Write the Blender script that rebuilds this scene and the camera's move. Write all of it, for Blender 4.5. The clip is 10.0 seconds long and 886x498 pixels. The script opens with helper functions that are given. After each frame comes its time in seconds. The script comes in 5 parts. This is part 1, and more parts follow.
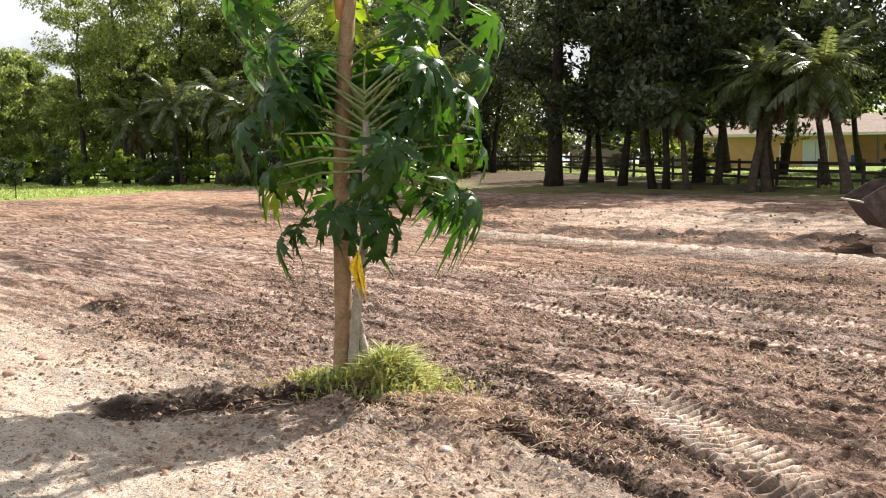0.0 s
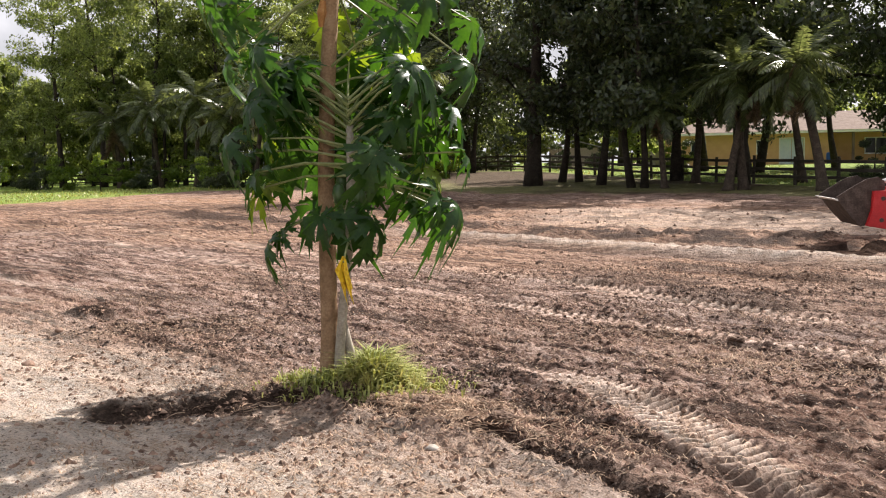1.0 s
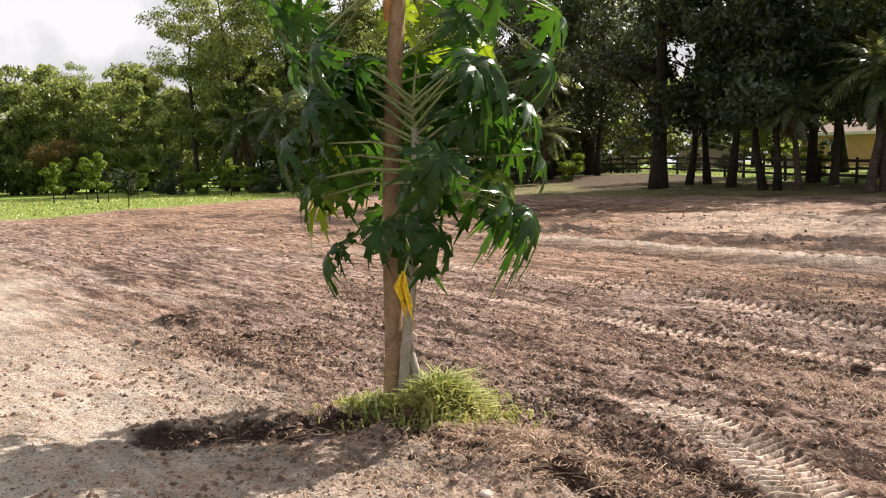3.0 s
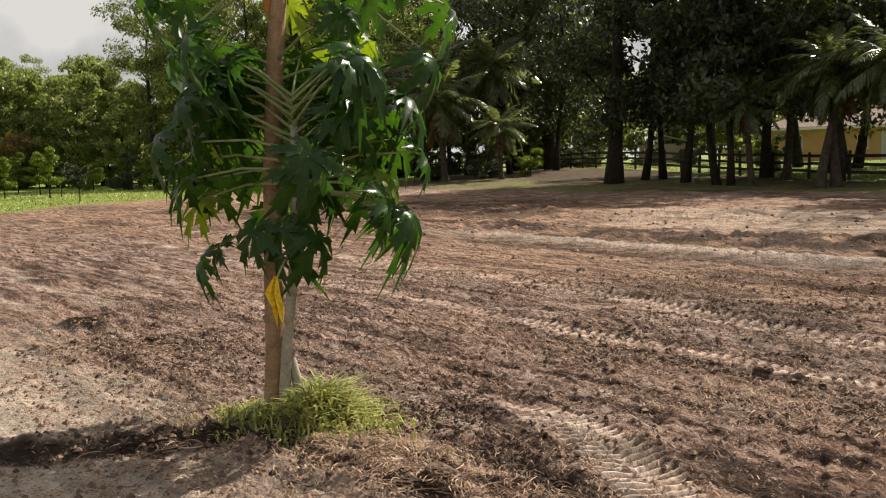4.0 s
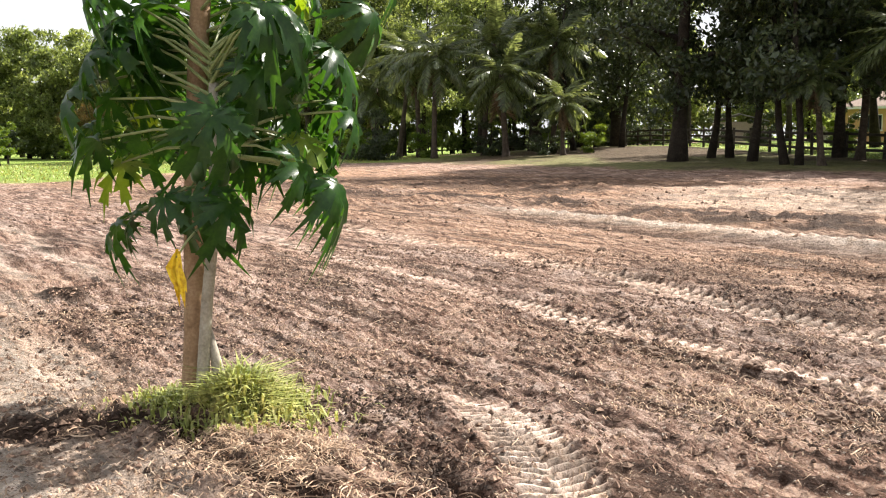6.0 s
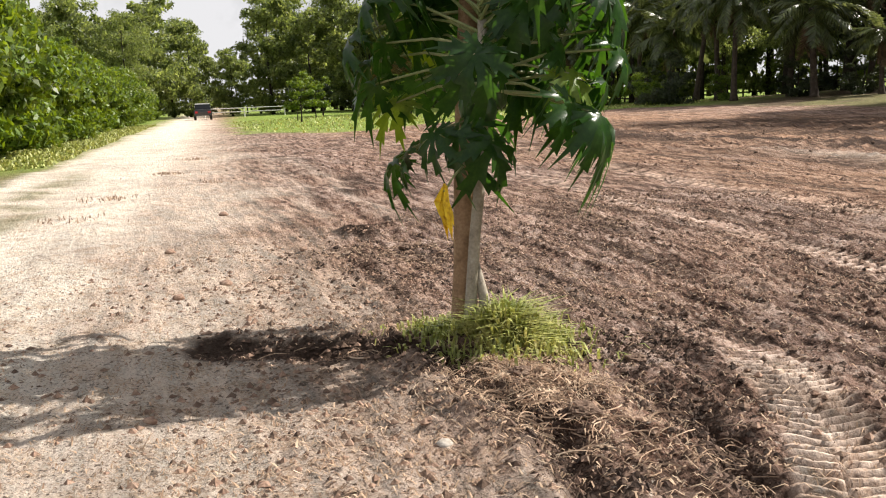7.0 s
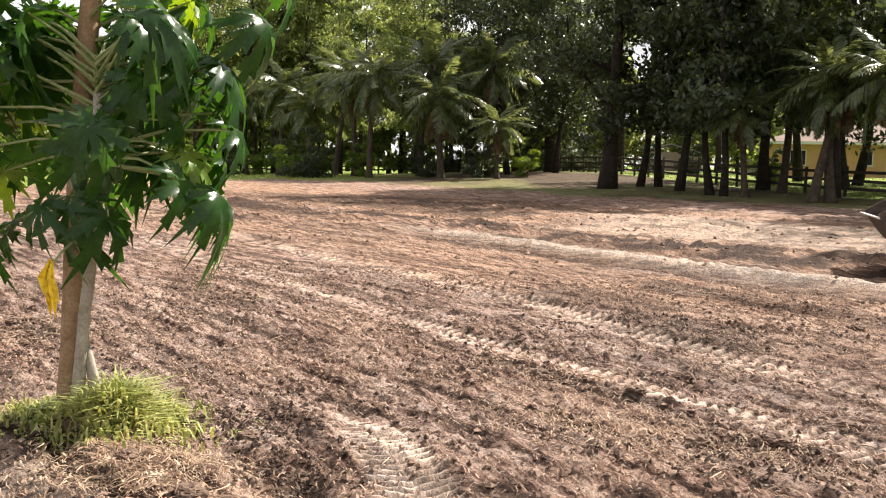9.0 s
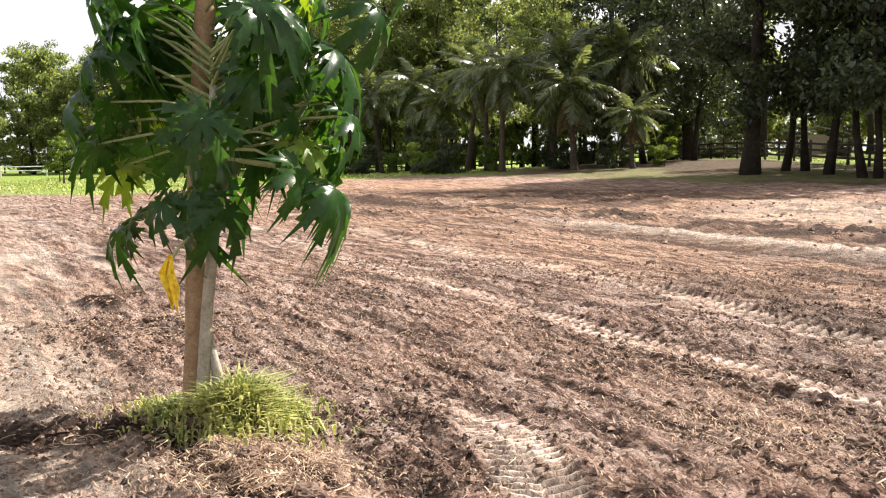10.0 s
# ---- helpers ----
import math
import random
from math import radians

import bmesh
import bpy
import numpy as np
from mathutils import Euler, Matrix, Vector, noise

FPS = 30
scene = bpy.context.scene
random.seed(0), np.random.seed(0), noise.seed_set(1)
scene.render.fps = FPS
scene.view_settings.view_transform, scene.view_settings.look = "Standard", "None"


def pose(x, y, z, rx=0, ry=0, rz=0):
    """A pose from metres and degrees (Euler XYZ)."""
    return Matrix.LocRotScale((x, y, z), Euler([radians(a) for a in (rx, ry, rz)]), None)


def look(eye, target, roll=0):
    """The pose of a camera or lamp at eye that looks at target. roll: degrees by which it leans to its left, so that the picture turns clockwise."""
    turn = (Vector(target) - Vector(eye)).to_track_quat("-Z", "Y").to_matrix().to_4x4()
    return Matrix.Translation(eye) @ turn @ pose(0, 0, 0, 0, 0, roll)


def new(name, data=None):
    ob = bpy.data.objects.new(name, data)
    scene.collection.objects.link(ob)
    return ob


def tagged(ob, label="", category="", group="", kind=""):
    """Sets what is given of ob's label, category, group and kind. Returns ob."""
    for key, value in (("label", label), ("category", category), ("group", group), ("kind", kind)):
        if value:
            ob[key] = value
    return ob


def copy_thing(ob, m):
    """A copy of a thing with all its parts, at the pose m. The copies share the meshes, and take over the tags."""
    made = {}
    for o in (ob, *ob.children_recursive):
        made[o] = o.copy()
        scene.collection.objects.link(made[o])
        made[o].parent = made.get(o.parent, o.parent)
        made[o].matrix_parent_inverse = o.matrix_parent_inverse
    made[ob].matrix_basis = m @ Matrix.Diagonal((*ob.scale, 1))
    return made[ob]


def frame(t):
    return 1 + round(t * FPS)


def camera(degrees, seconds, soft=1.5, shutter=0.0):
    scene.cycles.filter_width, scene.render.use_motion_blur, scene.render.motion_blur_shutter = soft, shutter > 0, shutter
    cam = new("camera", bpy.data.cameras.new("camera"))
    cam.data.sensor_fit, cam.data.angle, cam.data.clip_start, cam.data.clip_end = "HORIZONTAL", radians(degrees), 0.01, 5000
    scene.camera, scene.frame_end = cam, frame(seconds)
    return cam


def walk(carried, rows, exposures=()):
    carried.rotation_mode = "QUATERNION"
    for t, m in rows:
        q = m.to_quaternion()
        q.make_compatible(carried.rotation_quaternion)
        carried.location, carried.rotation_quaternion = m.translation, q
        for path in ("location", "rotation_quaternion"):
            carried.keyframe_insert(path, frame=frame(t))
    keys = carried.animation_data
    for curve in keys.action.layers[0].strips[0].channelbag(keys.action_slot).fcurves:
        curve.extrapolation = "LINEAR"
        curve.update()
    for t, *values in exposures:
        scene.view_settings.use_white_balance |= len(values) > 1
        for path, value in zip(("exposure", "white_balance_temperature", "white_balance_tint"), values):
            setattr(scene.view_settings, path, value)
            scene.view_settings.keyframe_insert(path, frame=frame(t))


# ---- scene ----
cam = camera(50.0, 10.0, soft=1.1)
PATH = [
    (0, (1.883, -6.16, 1.478), (1.494, -4.206, 1.3), -0.8),
    (0.5, (1.873, -6.251, 1.504), (1.503, -4.292, 1.342), -0.8),
    (1, (1.883, -6.282, 1.505), (1.535, -4.321, 1.327), -1.3),
    (1.5, (1.914, -6.231, 1.505), (1.574, -4.27, 1.31), -1.6),
    (2, (1.934, -5.99, 1.486), (1.539, -4.039, 1.3), -1.7),
    (2.5, (1.987, -5.764, 1.485), (1.46, -3.842, 1.319), -1.7),
    (2.7, (2.006, -5.689, 1.5), (1.424, -3.782, 1.338), -1.6),
    (3.8, (2.468, -5.341, 1.52), (1.846, -3.448, 1.349), -1.8),
    (4, (2.522, -5.234, 1.527), (1.983, -3.316, 1.348), -1.7),
    (4.5, (2.665, -4.971, 1.512), (2.28, -3.018, 1.318), -1.1),
    (5, (2.87, -4.856, 1.512), (2.497, -2.902, 1.311), -0.6),
    (5.2, (2.939, -4.795, 1.507), (2.541, -2.845, 1.303), -0.7),
    (6.3, (3.148, -4.36, 1.417), (2.283, -2.573, 1.175), -1.6),
    (6.5, (3.205, -4.362, 1.395), (2.198, -2.653, 1.138), -2.3),
    (7, (3.178, -4.314, 1.378), (1.969, -2.753, 1.061), -2.5),
    (7.5, (3.25, -4.289, 1.395), (2.146, -2.653, 1.072), -1.8),
    (8, (3.249, -4.222, 1.403), (2.385, -2.436, 1.146), -0.1),
    (8.5, (3.322, -4.305, 1.437), (2.691, -2.418, 1.235), 1.1),
    (9, (3.35, -4.357, 1.447), (2.795, -2.444, 1.264), 1.1),
    (9.5, (3.268, -4.139, 1.412), (2.55, -2.282, 1.226), 0.1),
    (10, (3.32, -4.082, 1.386), (2.498, -2.269, 1.192), -1.0),
]
EXPOSURES = [
    (0, 1.27, 6500, 11), (0.5, 1.02, 6500, 14), (1, 0.97, 6500, 16), (1.5, 1.02, 6500, 17), (2, 0.97, 6500, 18), (2.5, 1.05, 6450, 16), (2.7, 1.05, 6500, 15),
    (3.8, 0.5, 7000, 11), (4, 0.5, 7000, 11), (4.5, 1.08, 6900, 11), (5, 1.35, 6600, 9), (6.3, 1.4, 6500, 11), (6.5, 1.35, 6500, 11), (7, 0.76, 6600, 12),
    (7.5, 0.6, 6850, 15), (8, 0.8, 6900, 12), (8.5, 0.8, 7000, 14), (9, 1.3, 6700, 13), (9.5, 1.45, 6550, 11), (10, 1.35, 6550, 13),
]
walk(cam, [(t, look(eye, target, roll)) for t, eye, target, roll in PATH], EXPOSURES)


# ---- world, sun ----
SUN_EL, SUN_AZ = radians(43), math.atan2(0.52, 0.85)
SUN_DIR = Vector((math.sin(SUN_AZ) * math.cos(SUN_EL), math.cos(SUN_AZ) * math.cos(SUN_EL), math.sin(SUN_EL)))


def make_world():
    w = bpy.data.worlds.new("sky")
    scene.world = w
    w.use_nodes = True
    nt = w.node_tree
    nt.nodes.clear()
    out, bg = nt.nodes.new("ShaderNodeOutputWorld"), nt.nodes.new("ShaderNodeBackground")
    sky = nt.nodes.new("ShaderNodeTexSky")
    sky.sky_type, sky.sun_disc = "NISHITA", False
    sky.sun_elevation, sky.sun_rotation = SUN_EL, SUN_AZ
    sky.dust_density = 2.0
    # bright broken haze cloud over the blue
    tc, nz, ramp, mix = (nt.nodes.new(n) for n in ("ShaderNodeTexCoord", "ShaderNodeTexNoise", "ShaderNodeValToRGB", "ShaderNodeMix"))
    nz.inputs["Scale"].default_value, nz.inputs["Detail"].default_value = 3.5, 6
    ramp.color_ramp.elements[0].position, ramp.color_ramp.elements[1].position = 0.36, 0.52
    mix.data_type = "RGBA"
    mix.inputs[7].default_value = (21.0, 21.3, 21.8, 1)
    nt.links.new(tc.outputs["Generated"], nz.inputs["Vector"])
    nt.links.new(nz.outputs["Fac"], ramp.inputs["Fac"])
    nt.links.new(ramp.outputs["Color"], mix.inputs[0])
    nt.links.new(sky.outputs["Color"], mix.inputs[6])
    nt.links.new(mix.outputs[2], bg.inputs["Color"])
    bg.inputs["Strength"].default_value = 0.0235
    nt.links.new(bg.outputs["Background"], out.inputs["Surface"])


make_world()
sun = new("sun", bpy.data.lights.new("sun", "SUN"))
sun.data.energy, sun.data.angle, sun.data.color = 5.0, radians(0.55), (1.0, 0.945, 0.86)
sun.matrix_world = look(SUN_DIR * 50, (0, 0, 0))


# ---- materials ----
def material(name, colours, scale=8.0, rough=0.8, bump=0.3, bump_scale=None, detail=6, metal=0.0, spec=0.3, trans=0.0, vary=0.0, dist=0.02):
    """Two-scale noise between the colours, fine relief; trans: light through a leaf; vary: per-object brightness."""
    m = bpy.data.materials.new(name)
    m.use_nodes = True
    nt = m.node_tree
    b = nt.nodes["Principled BSDF"]
    tc = nt.nodes.new("ShaderNodeTexCoord")
    n1, n2 = nt.nodes.new("ShaderNodeTexNoise"), nt.nodes.new("ShaderNodeTexNoise")
    n1.inputs["Scale"].default_value, n1.inputs["Detail"].default_value = scale, detail
    n2.inputs["Scale"].default_value, n2.inputs["Detail"].default_value = (bump_scale or scale * 6), 4
    ramp = nt.nodes.new("ShaderNodeValToRGB")
    els = ramp.color_ramp.elements
    while len(els) < len(colours):
        els.new(0.5)
    for i, c in enumerate(colours):
        els[i].position = 0.3 + 0.4 * i / max(1, len(colours) - 1)
        els[i].color = (*c, 1)
    add = nt.nodes.new("ShaderNodeMath")
    add.operation = "MULTIPLY_ADD"
    add.inputs[1].default_value, add.inputs[2].default_value = 0.45, 0.0
    mixv = nt.nodes.new("ShaderNodeMath")
    mixv.operation = "MULTIPLY_ADD"
    mixv.inputs[1].default_value = 0.55
    nt.links.new(tc.outputs["Object"], n1.inputs["Vector"])
    nt.links.new(tc.outputs["Object"], n2.inputs["Vector"])
    nt.links.new(n2.outputs["Fac"], add.inputs[0])
    nt.links.new(n1.outputs["Fac"], mixv.inputs[0])
    nt.links.new(add.outputs[0], mixv.inputs[2])
    nt.links.new(mixv.outputs[0], ramp.inputs["Fac"])
    colour = ramp.outputs["Color"]
    if vary:
        info, hsv, mr = nt.nodes.new("ShaderNodeNewGeometry"), nt.nodes.new("ShaderNodeHueSaturation"), nt.nodes.new("ShaderNodeMapRange")
        mr.inputs["To Min"].default_value, mr.inputs["To Max"].default_value = 1 - vary, 1 + vary
        nt.links.new(info.outputs["Random Per Island"], mr.inputs["Value"])
        nt.links.new(mr.outputs["Result"], hsv.inputs["Value"])
        nt.links.new(colour, hsv.inputs["Color"])
        colour = hsv.outputs["Color"]
    nt.links.new(colour, b.inputs["Base Color"])
    b.inputs["Roughness"].default_value, b.inputs["Metallic"].default_value = rough, metal
    b.inputs["Specular IOR Level"].default_value = spec
    if bump:
        bp = nt.nodes.new("ShaderNodeBump")
        bp.inputs["Strength"].default_value, bp.inputs["Distance"].default_value = bump, dist
        nt.links.new(n2.outputs["Fac"], bp.inputs["Height"])
        nt.links.new(bp.outputs["Normal"], b.inputs["Normal"])
    if trans:
        t, ms, out = nt.nodes.new("ShaderNodeBsdfTranslucent"), nt.nodes.new("ShaderNodeMixShader"), nt.nodes["Material Output"]
        g = nt.nodes.new("ShaderNodeHueSaturation")
        g.inputs["Hue"].default_value, g.inputs["Saturation"].default_value, g.inputs["Value"].default_value = 0.47, 1.15, 2.2
        nt.links.new(colour, g.inputs["Color"])
        nt.links.new(g.outputs["Color"], t.inputs["Color"])
        ms.inputs[0].default_value = trans
        nt.links.new(b.outputs[0], ms.inputs[1])
        nt.links.new(t.outputs[0], ms.inputs[2])
        nt.links.new(ms.outputs[0], out.inputs["Surface"])
    return m


def ground_material():
    """Soil, pale sand and grass, told apart by the sheet's own surface attribute (R sand, G grass, B loose dark soil
    and painted shade).
    """
    m = bpy.data.materials.new("field_ground")
    m.use_nodes = True
    nt = m.node_tree
    b = nt.nodes["Principled BSDF"]
    b.inputs["Roughness"].default_value, b.inputs["Specular IOR Level"].default_value = 0.92, 0.15
    N = nt.nodes.new
    tc, at, sep = N("ShaderNodeTexCoord"), N("ShaderNodeAttribute"), N("ShaderNodeSeparateColor")
    at.attribute_name = "surface"
    nt.links.new(at.outputs["Color"], sep.inputs["Color"])

    def noise_of(scale, detail=6, rough=0.6):
        n = N("ShaderNodeTexNoise")
        n.inputs["Scale"].default_value, n.inputs["Detail"].default_value, n.inputs["Roughness"].default_value = scale, detail, rough
        nt.links.new(tc.outputs["Object"], n.inputs["Vector"])
        return n.outputs["Fac"]

    def ramp_of(fac, *stops):
        r = N("ShaderNodeValToRGB")
        els = r.color_ramp.elements
        while len(els) < len(stops):
            els.new(0.5)
        for e, (p, c) in zip(els, stops):
            e.position, e.color = p, (*c, 1)
        nt.links.new(fac, r.inputs["Fac"])
        return r.outputs["Color"]

    def mix_of(fac, a, c):
        x = N("ShaderNodeMix")
        x.data_type = "RGBA"
        nt.links.new(fac, x.inputs[0])
        nt.links.new(a, x.inputs[6])
        nt.links.new(c, x.inputs[7])
        return x.outputs[2]

    pressed = N("ShaderNodeAttribute")
    pressed.attribute_name = "pressed"
    keep = N("ShaderNodeMath")
    keep.operation = "MULTIPLY_ADD"
    keep.inputs[1].default_value, keep.inputs[2].default_value = -0.6, 1.0
    nt.links.new(pressed.outputs["Fac"], keep.inputs[0])

    def loose_of(fac):
        k = N("ShaderNodeMath")
        k.operation = "MULTIPLY"
        nt.links.new(fac, k.inputs[0])
        nt.links.new(keep.outputs[0], k.inputs[1])
        return k.outputs[0]

    broad, mid, fine = noise_of(0.45, 3), noise_of(4.5, 8, 0.7), noise_of(46, 6, 0.75)
    s = N("ShaderNodeMath")
    s.operation = "MULTIPLY_ADD"
    s.inputs[1].default_value = 0.5
    h = N("ShaderNodeMath")
    h.operation = "MULTIPLY"
    h.inputs[1].default_value = 0.5
    nt.links.new(fine, h.inputs[0])
    nt.links.new(mid, s.inputs[0])
    nt.links.new(h.outputs[0], s.inputs[2])
    fat, fn = N("ShaderNodeAttribute"), N("ShaderNodeTexNoise")
    fat.attribute_name = "furrow"
    fn.inputs["Scale"].default_value, fn.inputs["Detail"].default_value, fn.inputs["Roughness"].default_value = 1.0, 8, 0.74
    nt.links.new(fat.outputs["Vector"], fn.inputs["Vector"])
    sf = N("ShaderNodeMath")
    sf.operation = "MULTIPLY_ADD"
    sf.inputs[1].default_value = 1.82
    sh = N("ShaderNodeMath")
    sh.operation = "MULTIPLY_ADD"
    sh.inputs[1].default_value, sh.inputs[2].default_value = 0.55, -0.69
    nt.links.new(s.outputs[0], sh.inputs[0])
    nt.links.new(fn.outputs["Fac"], sf.inputs[0])
    nt.links.new(sh.outputs[0], sf.inputs[2])
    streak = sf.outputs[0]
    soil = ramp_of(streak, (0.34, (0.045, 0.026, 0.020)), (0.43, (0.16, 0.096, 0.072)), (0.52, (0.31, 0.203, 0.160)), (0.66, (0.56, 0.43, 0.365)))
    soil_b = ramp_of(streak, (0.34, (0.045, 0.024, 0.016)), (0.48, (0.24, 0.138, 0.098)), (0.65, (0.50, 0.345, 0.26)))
    bm_ = ramp_of(broad, (0.42, (0, 0, 0)), (0.58, (1, 1, 1)))
    soil = mix_of(bm_, soil, soil_b)
    sand = ramp_of(s.outputs[0], (0.36, (0.40, 0.27, 0.18)), (0.43, (0.72, 0.575, 0.43)), (0.53, (0.88, 0.805, 0.70)))
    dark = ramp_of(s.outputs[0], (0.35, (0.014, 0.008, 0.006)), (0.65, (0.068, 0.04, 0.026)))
    green = ramp_of(s.outputs[0], (0.37, (0.05, 0.09, 0.018)), (0.5, (0.17, 0.25, 0.045)), (0.63, (0.38, 0.41, 0.10)))
    clay = ramp_of(streak, (0.34, (0.09, 0.044, 0.026)), (0.5, (0.32, 0.18, 0.107)), (0.66, (0.58, 0.37, 0.24)))
    # broad dark and pale bands along the furrows
    bn = N("ShaderNodeTexNoise")
    bn.inputs["Scale"].default_value, bn.inputs["Detail"].default_value, bn.inputs["Roughness"].default_value = 0.23, 5, 0.6
    nt.links.new(fat.outputs["Vector"], bn.inputs["Vector"])
    soil = mix_of(at.outputs["Alpha"], soil, clay)
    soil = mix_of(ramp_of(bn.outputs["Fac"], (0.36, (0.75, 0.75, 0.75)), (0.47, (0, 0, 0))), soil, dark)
    lane = ramp_of(streak, (0.36, (0.16, 0.105, 0.082)), (0.60, (0.44, 0.33, 0.275)))
    soil = mix_of(ramp_of(bn.outputs["Fac"], (0.55, (0, 0, 0)), (0.64, (0.7, 0.7, 0.7))), soil, lane)
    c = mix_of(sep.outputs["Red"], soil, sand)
    for scale, lo, hi in ((13, 0.65, 0.68), (30, 0.61, 0.64), (60, 0.60, 0.64)):
        crumb = ramp_of(noise_of(scale, 3, 0.55), (lo, (0, 0, 0)), (hi, (0.62, 0.62, 0.62)))
        c = mix_of(loose_of(crumb), c, dark)
    bits = ramp_of(noise_of(38, 3, 0.6), (0.63, (0, 0, 0)), (0.66, (0.5, 0.5, 0.5)))
    c = mix_of(loose_of(bits), c, sand)
    grain = ramp_of(noise_of(85, 2, 0.5), (0.58, (0, 0, 0)), (0.63, (0.55, 0.55, 0.55)))
    c = mix_of(loose_of(grain), c, lane)
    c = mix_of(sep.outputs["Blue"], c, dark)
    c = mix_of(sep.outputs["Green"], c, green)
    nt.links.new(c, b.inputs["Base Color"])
    bp, bp2, bp3 = N("ShaderNodeBump"), N("ShaderNodeBump"), N("ShaderNodeBump")
    bp3.inputs["Strength"].default_value, bp3.inputs["Distance"].default_value = 1.0, 0.045
    nt.links.new(noise_of(17, 4, 0.6), bp3.inputs["Height"])
    nt.links.new(bp.outputs["Normal"], bp3.inputs["Normal"])
    bp.inputs["Strength"].default_value, bp.inputs["Distance"].default_value = 1.0, 0.035
    bp2.inputs["Strength"].default_value, bp2.inputs["Distance"].default_value = 1.0, 0.017
    nt.links.new(mid, bp.inputs["Height"])
    for q in (bp, bp2, bp3):
        nt.links.new(keep.outputs[0], q.inputs["Strength"])
    bp4 = N("ShaderNodeBump")
    bp4.inputs["Distance"].default_value = 0.075
    nt.links.new(keep.outputs[0], bp4.inputs["Strength"])
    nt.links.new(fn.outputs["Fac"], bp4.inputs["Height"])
    nt.links.new(bp4.outputs["Normal"], bp.inputs["Normal"])
    nt.links.new(fine, bp2.inputs["Height"])
    nt.links.new(bp3.outputs["Normal"], bp2.inputs["Normal"])
    nt.links.new(bp2.outputs["Normal"], b.inputs["Normal"])
    return m


M_GROUND = ground_material()
M_BARK = material("grey_brown_bark", [(0.014, 0.010, 0.008), (0.034, 0.026, 0.019), (0.07, 0.055, 0.042)], 3, 0.9, 0.8, 14, dist=0.05)
M_PALM_BARK = material("palm_bark", [(0.028, 0.021, 0.015), (0.065, 0.048, 0.035), (0.13, 0.10, 0.075)], 4, 0.9, 0.8, 18, dist=0.04)
M_PAPAYA_BARK = material("papaya_bark", [(0.16, 0.095, 0.05), (0.29, 0.18, 0.10), (0.40, 0.28, 0.17)], 9, 0.75, 0.5, 60, dist=0.006)
M_POLE = material("weathered_pole", [(0.20, 0.17, 0.13), (0.34, 0.30, 0.24), (0.46, 0.42, 0.35)], 12, 0.85, 0.6, 70, dist=0.006)
M_LEAF_DARK = material("dark_tree_leaf", [(0.014, 0.024, 0.010), (0.034, 0.050, 0.018), (0.085, 0.10, 0.04)], 0.9, 0.40, 0, 6, spec=0.5, trans=0.26, vary=0.5)
M_LEAF_MID = material("tree_leaf", [(0.05, 0.078, 0.024), (0.11, 0.15, 0.046), (0.21, 0.245, 0.09)], 0.7, 0.42, 0, 5, spec=0.5, trans=0.52, vary=0.5)
M_LEAF_PINE = material("pine_needle", [(0.06, 0.09, 0.03), (0.10, 0.14, 0.045), (0.17, 0.20, 0.075)], 0.5, 0.55, 0, 5, spec=0.3, trans=0.3, vary=0.45)
M_LEAF_HEDGE = material("sunny_hedge_leaf", [(0.045, 0.085, 0.014), (0.095, 0.155, 0.024), (0.18, 0.235, 0.045)], 0.8, 0.45, 0, 6, spec=0.4, trans=0.35, vary=0.5)
M_LEAF_ORANGE = material("orange_blossom", [(0.05, 0.07, 0.02), (0.12, 0.10, 0.03), (0.22, 0.13, 0.035)], 0.9, 0.6, 0, 6, trans=0.3, vary=0.4)
M_FROND = material("palm_frond", [(0.04, 0.06, 0.022), (0.08, 0.105, 0.038), (0.16, 0.18, 0.075)], 1.2, 0.28, 0, 9, spec=0.55, trans=0.4, vary=0.4)
M_FROND_DRY = material("dry_palm_frond", [(0.09, 0.06, 0.035), (0.17, 0.12, 0.07), (0.24, 0.19, 0.12)], 1.2, 0.8, 0, 9, trans=0.1, vary=0.4)
M_PAPAYA_LEAF = material("papaya_leaf", [(0.011, 0.040, 0.009), (0.021, 0.066, 0.012), (0.038, 0.098, 0.018)], 7, 0.30, 0.35, 45, spec=0.38, trans=0.45, dist=0.004)
M_PAPAYA_YOUNG = material("pale_papaya_leaf", [(0.07, 0.14, 0.02), (0.12, 0.20, 0.03), (0.18, 0.26, 0.05)], 7, 0.4, 0.25, 45, spec=0.5, trans=0.4, dist=0.004)
M_PETIOLE = material("petiole", [(0.14, 0.19, 0.06), (0.22, 0.25, 0.10), (0.30, 0.30, 0.15)], 10, 0.5, 0, 40, spec=0.4)
M_YELLOW = material("dead_yellow_leaf", [(0.40, 0.20, 0.012), (0.74, 0.50, 0.02), (0.86, 0.68, 0.06)], 16, 0.6, 0.5, 60, trans=0.0, dist=0.006)
M_FRUIT = material("green_papaya_fruit", [(0.02, 0.05, 0.015), (0.035, 0.08, 0.02), (0.06, 0.11, 0.03)], 9, 0.35, 0.1, 60, spec=0.5, dist=0.003)
M_FLOWER = material("orange_brown_scar", [(0.28, 0.12, 0.04), (0.42, 0.20, 0.07), (0.5, 0.30, 0.12)], 14, 0.7, 0.3, 60, dist=0.004)
M_GRASS = material("green_grass_blade", [(0.13, 0.17, 0.04), (0.28, 0.31, 0.09), (0.56, 0.52, 0.22)], 5, 0.5, 0, 20, spec=0.4, trans=0.18, vary=0.4)
M_STRAW = material("dry_straw", [(0.17, 0.11, 0.07), (0.36, 0.26, 0.175), (0.60, 0.49, 0.36)], 6, 0.8, 0, 20, trans=0.15, vary=0.45)
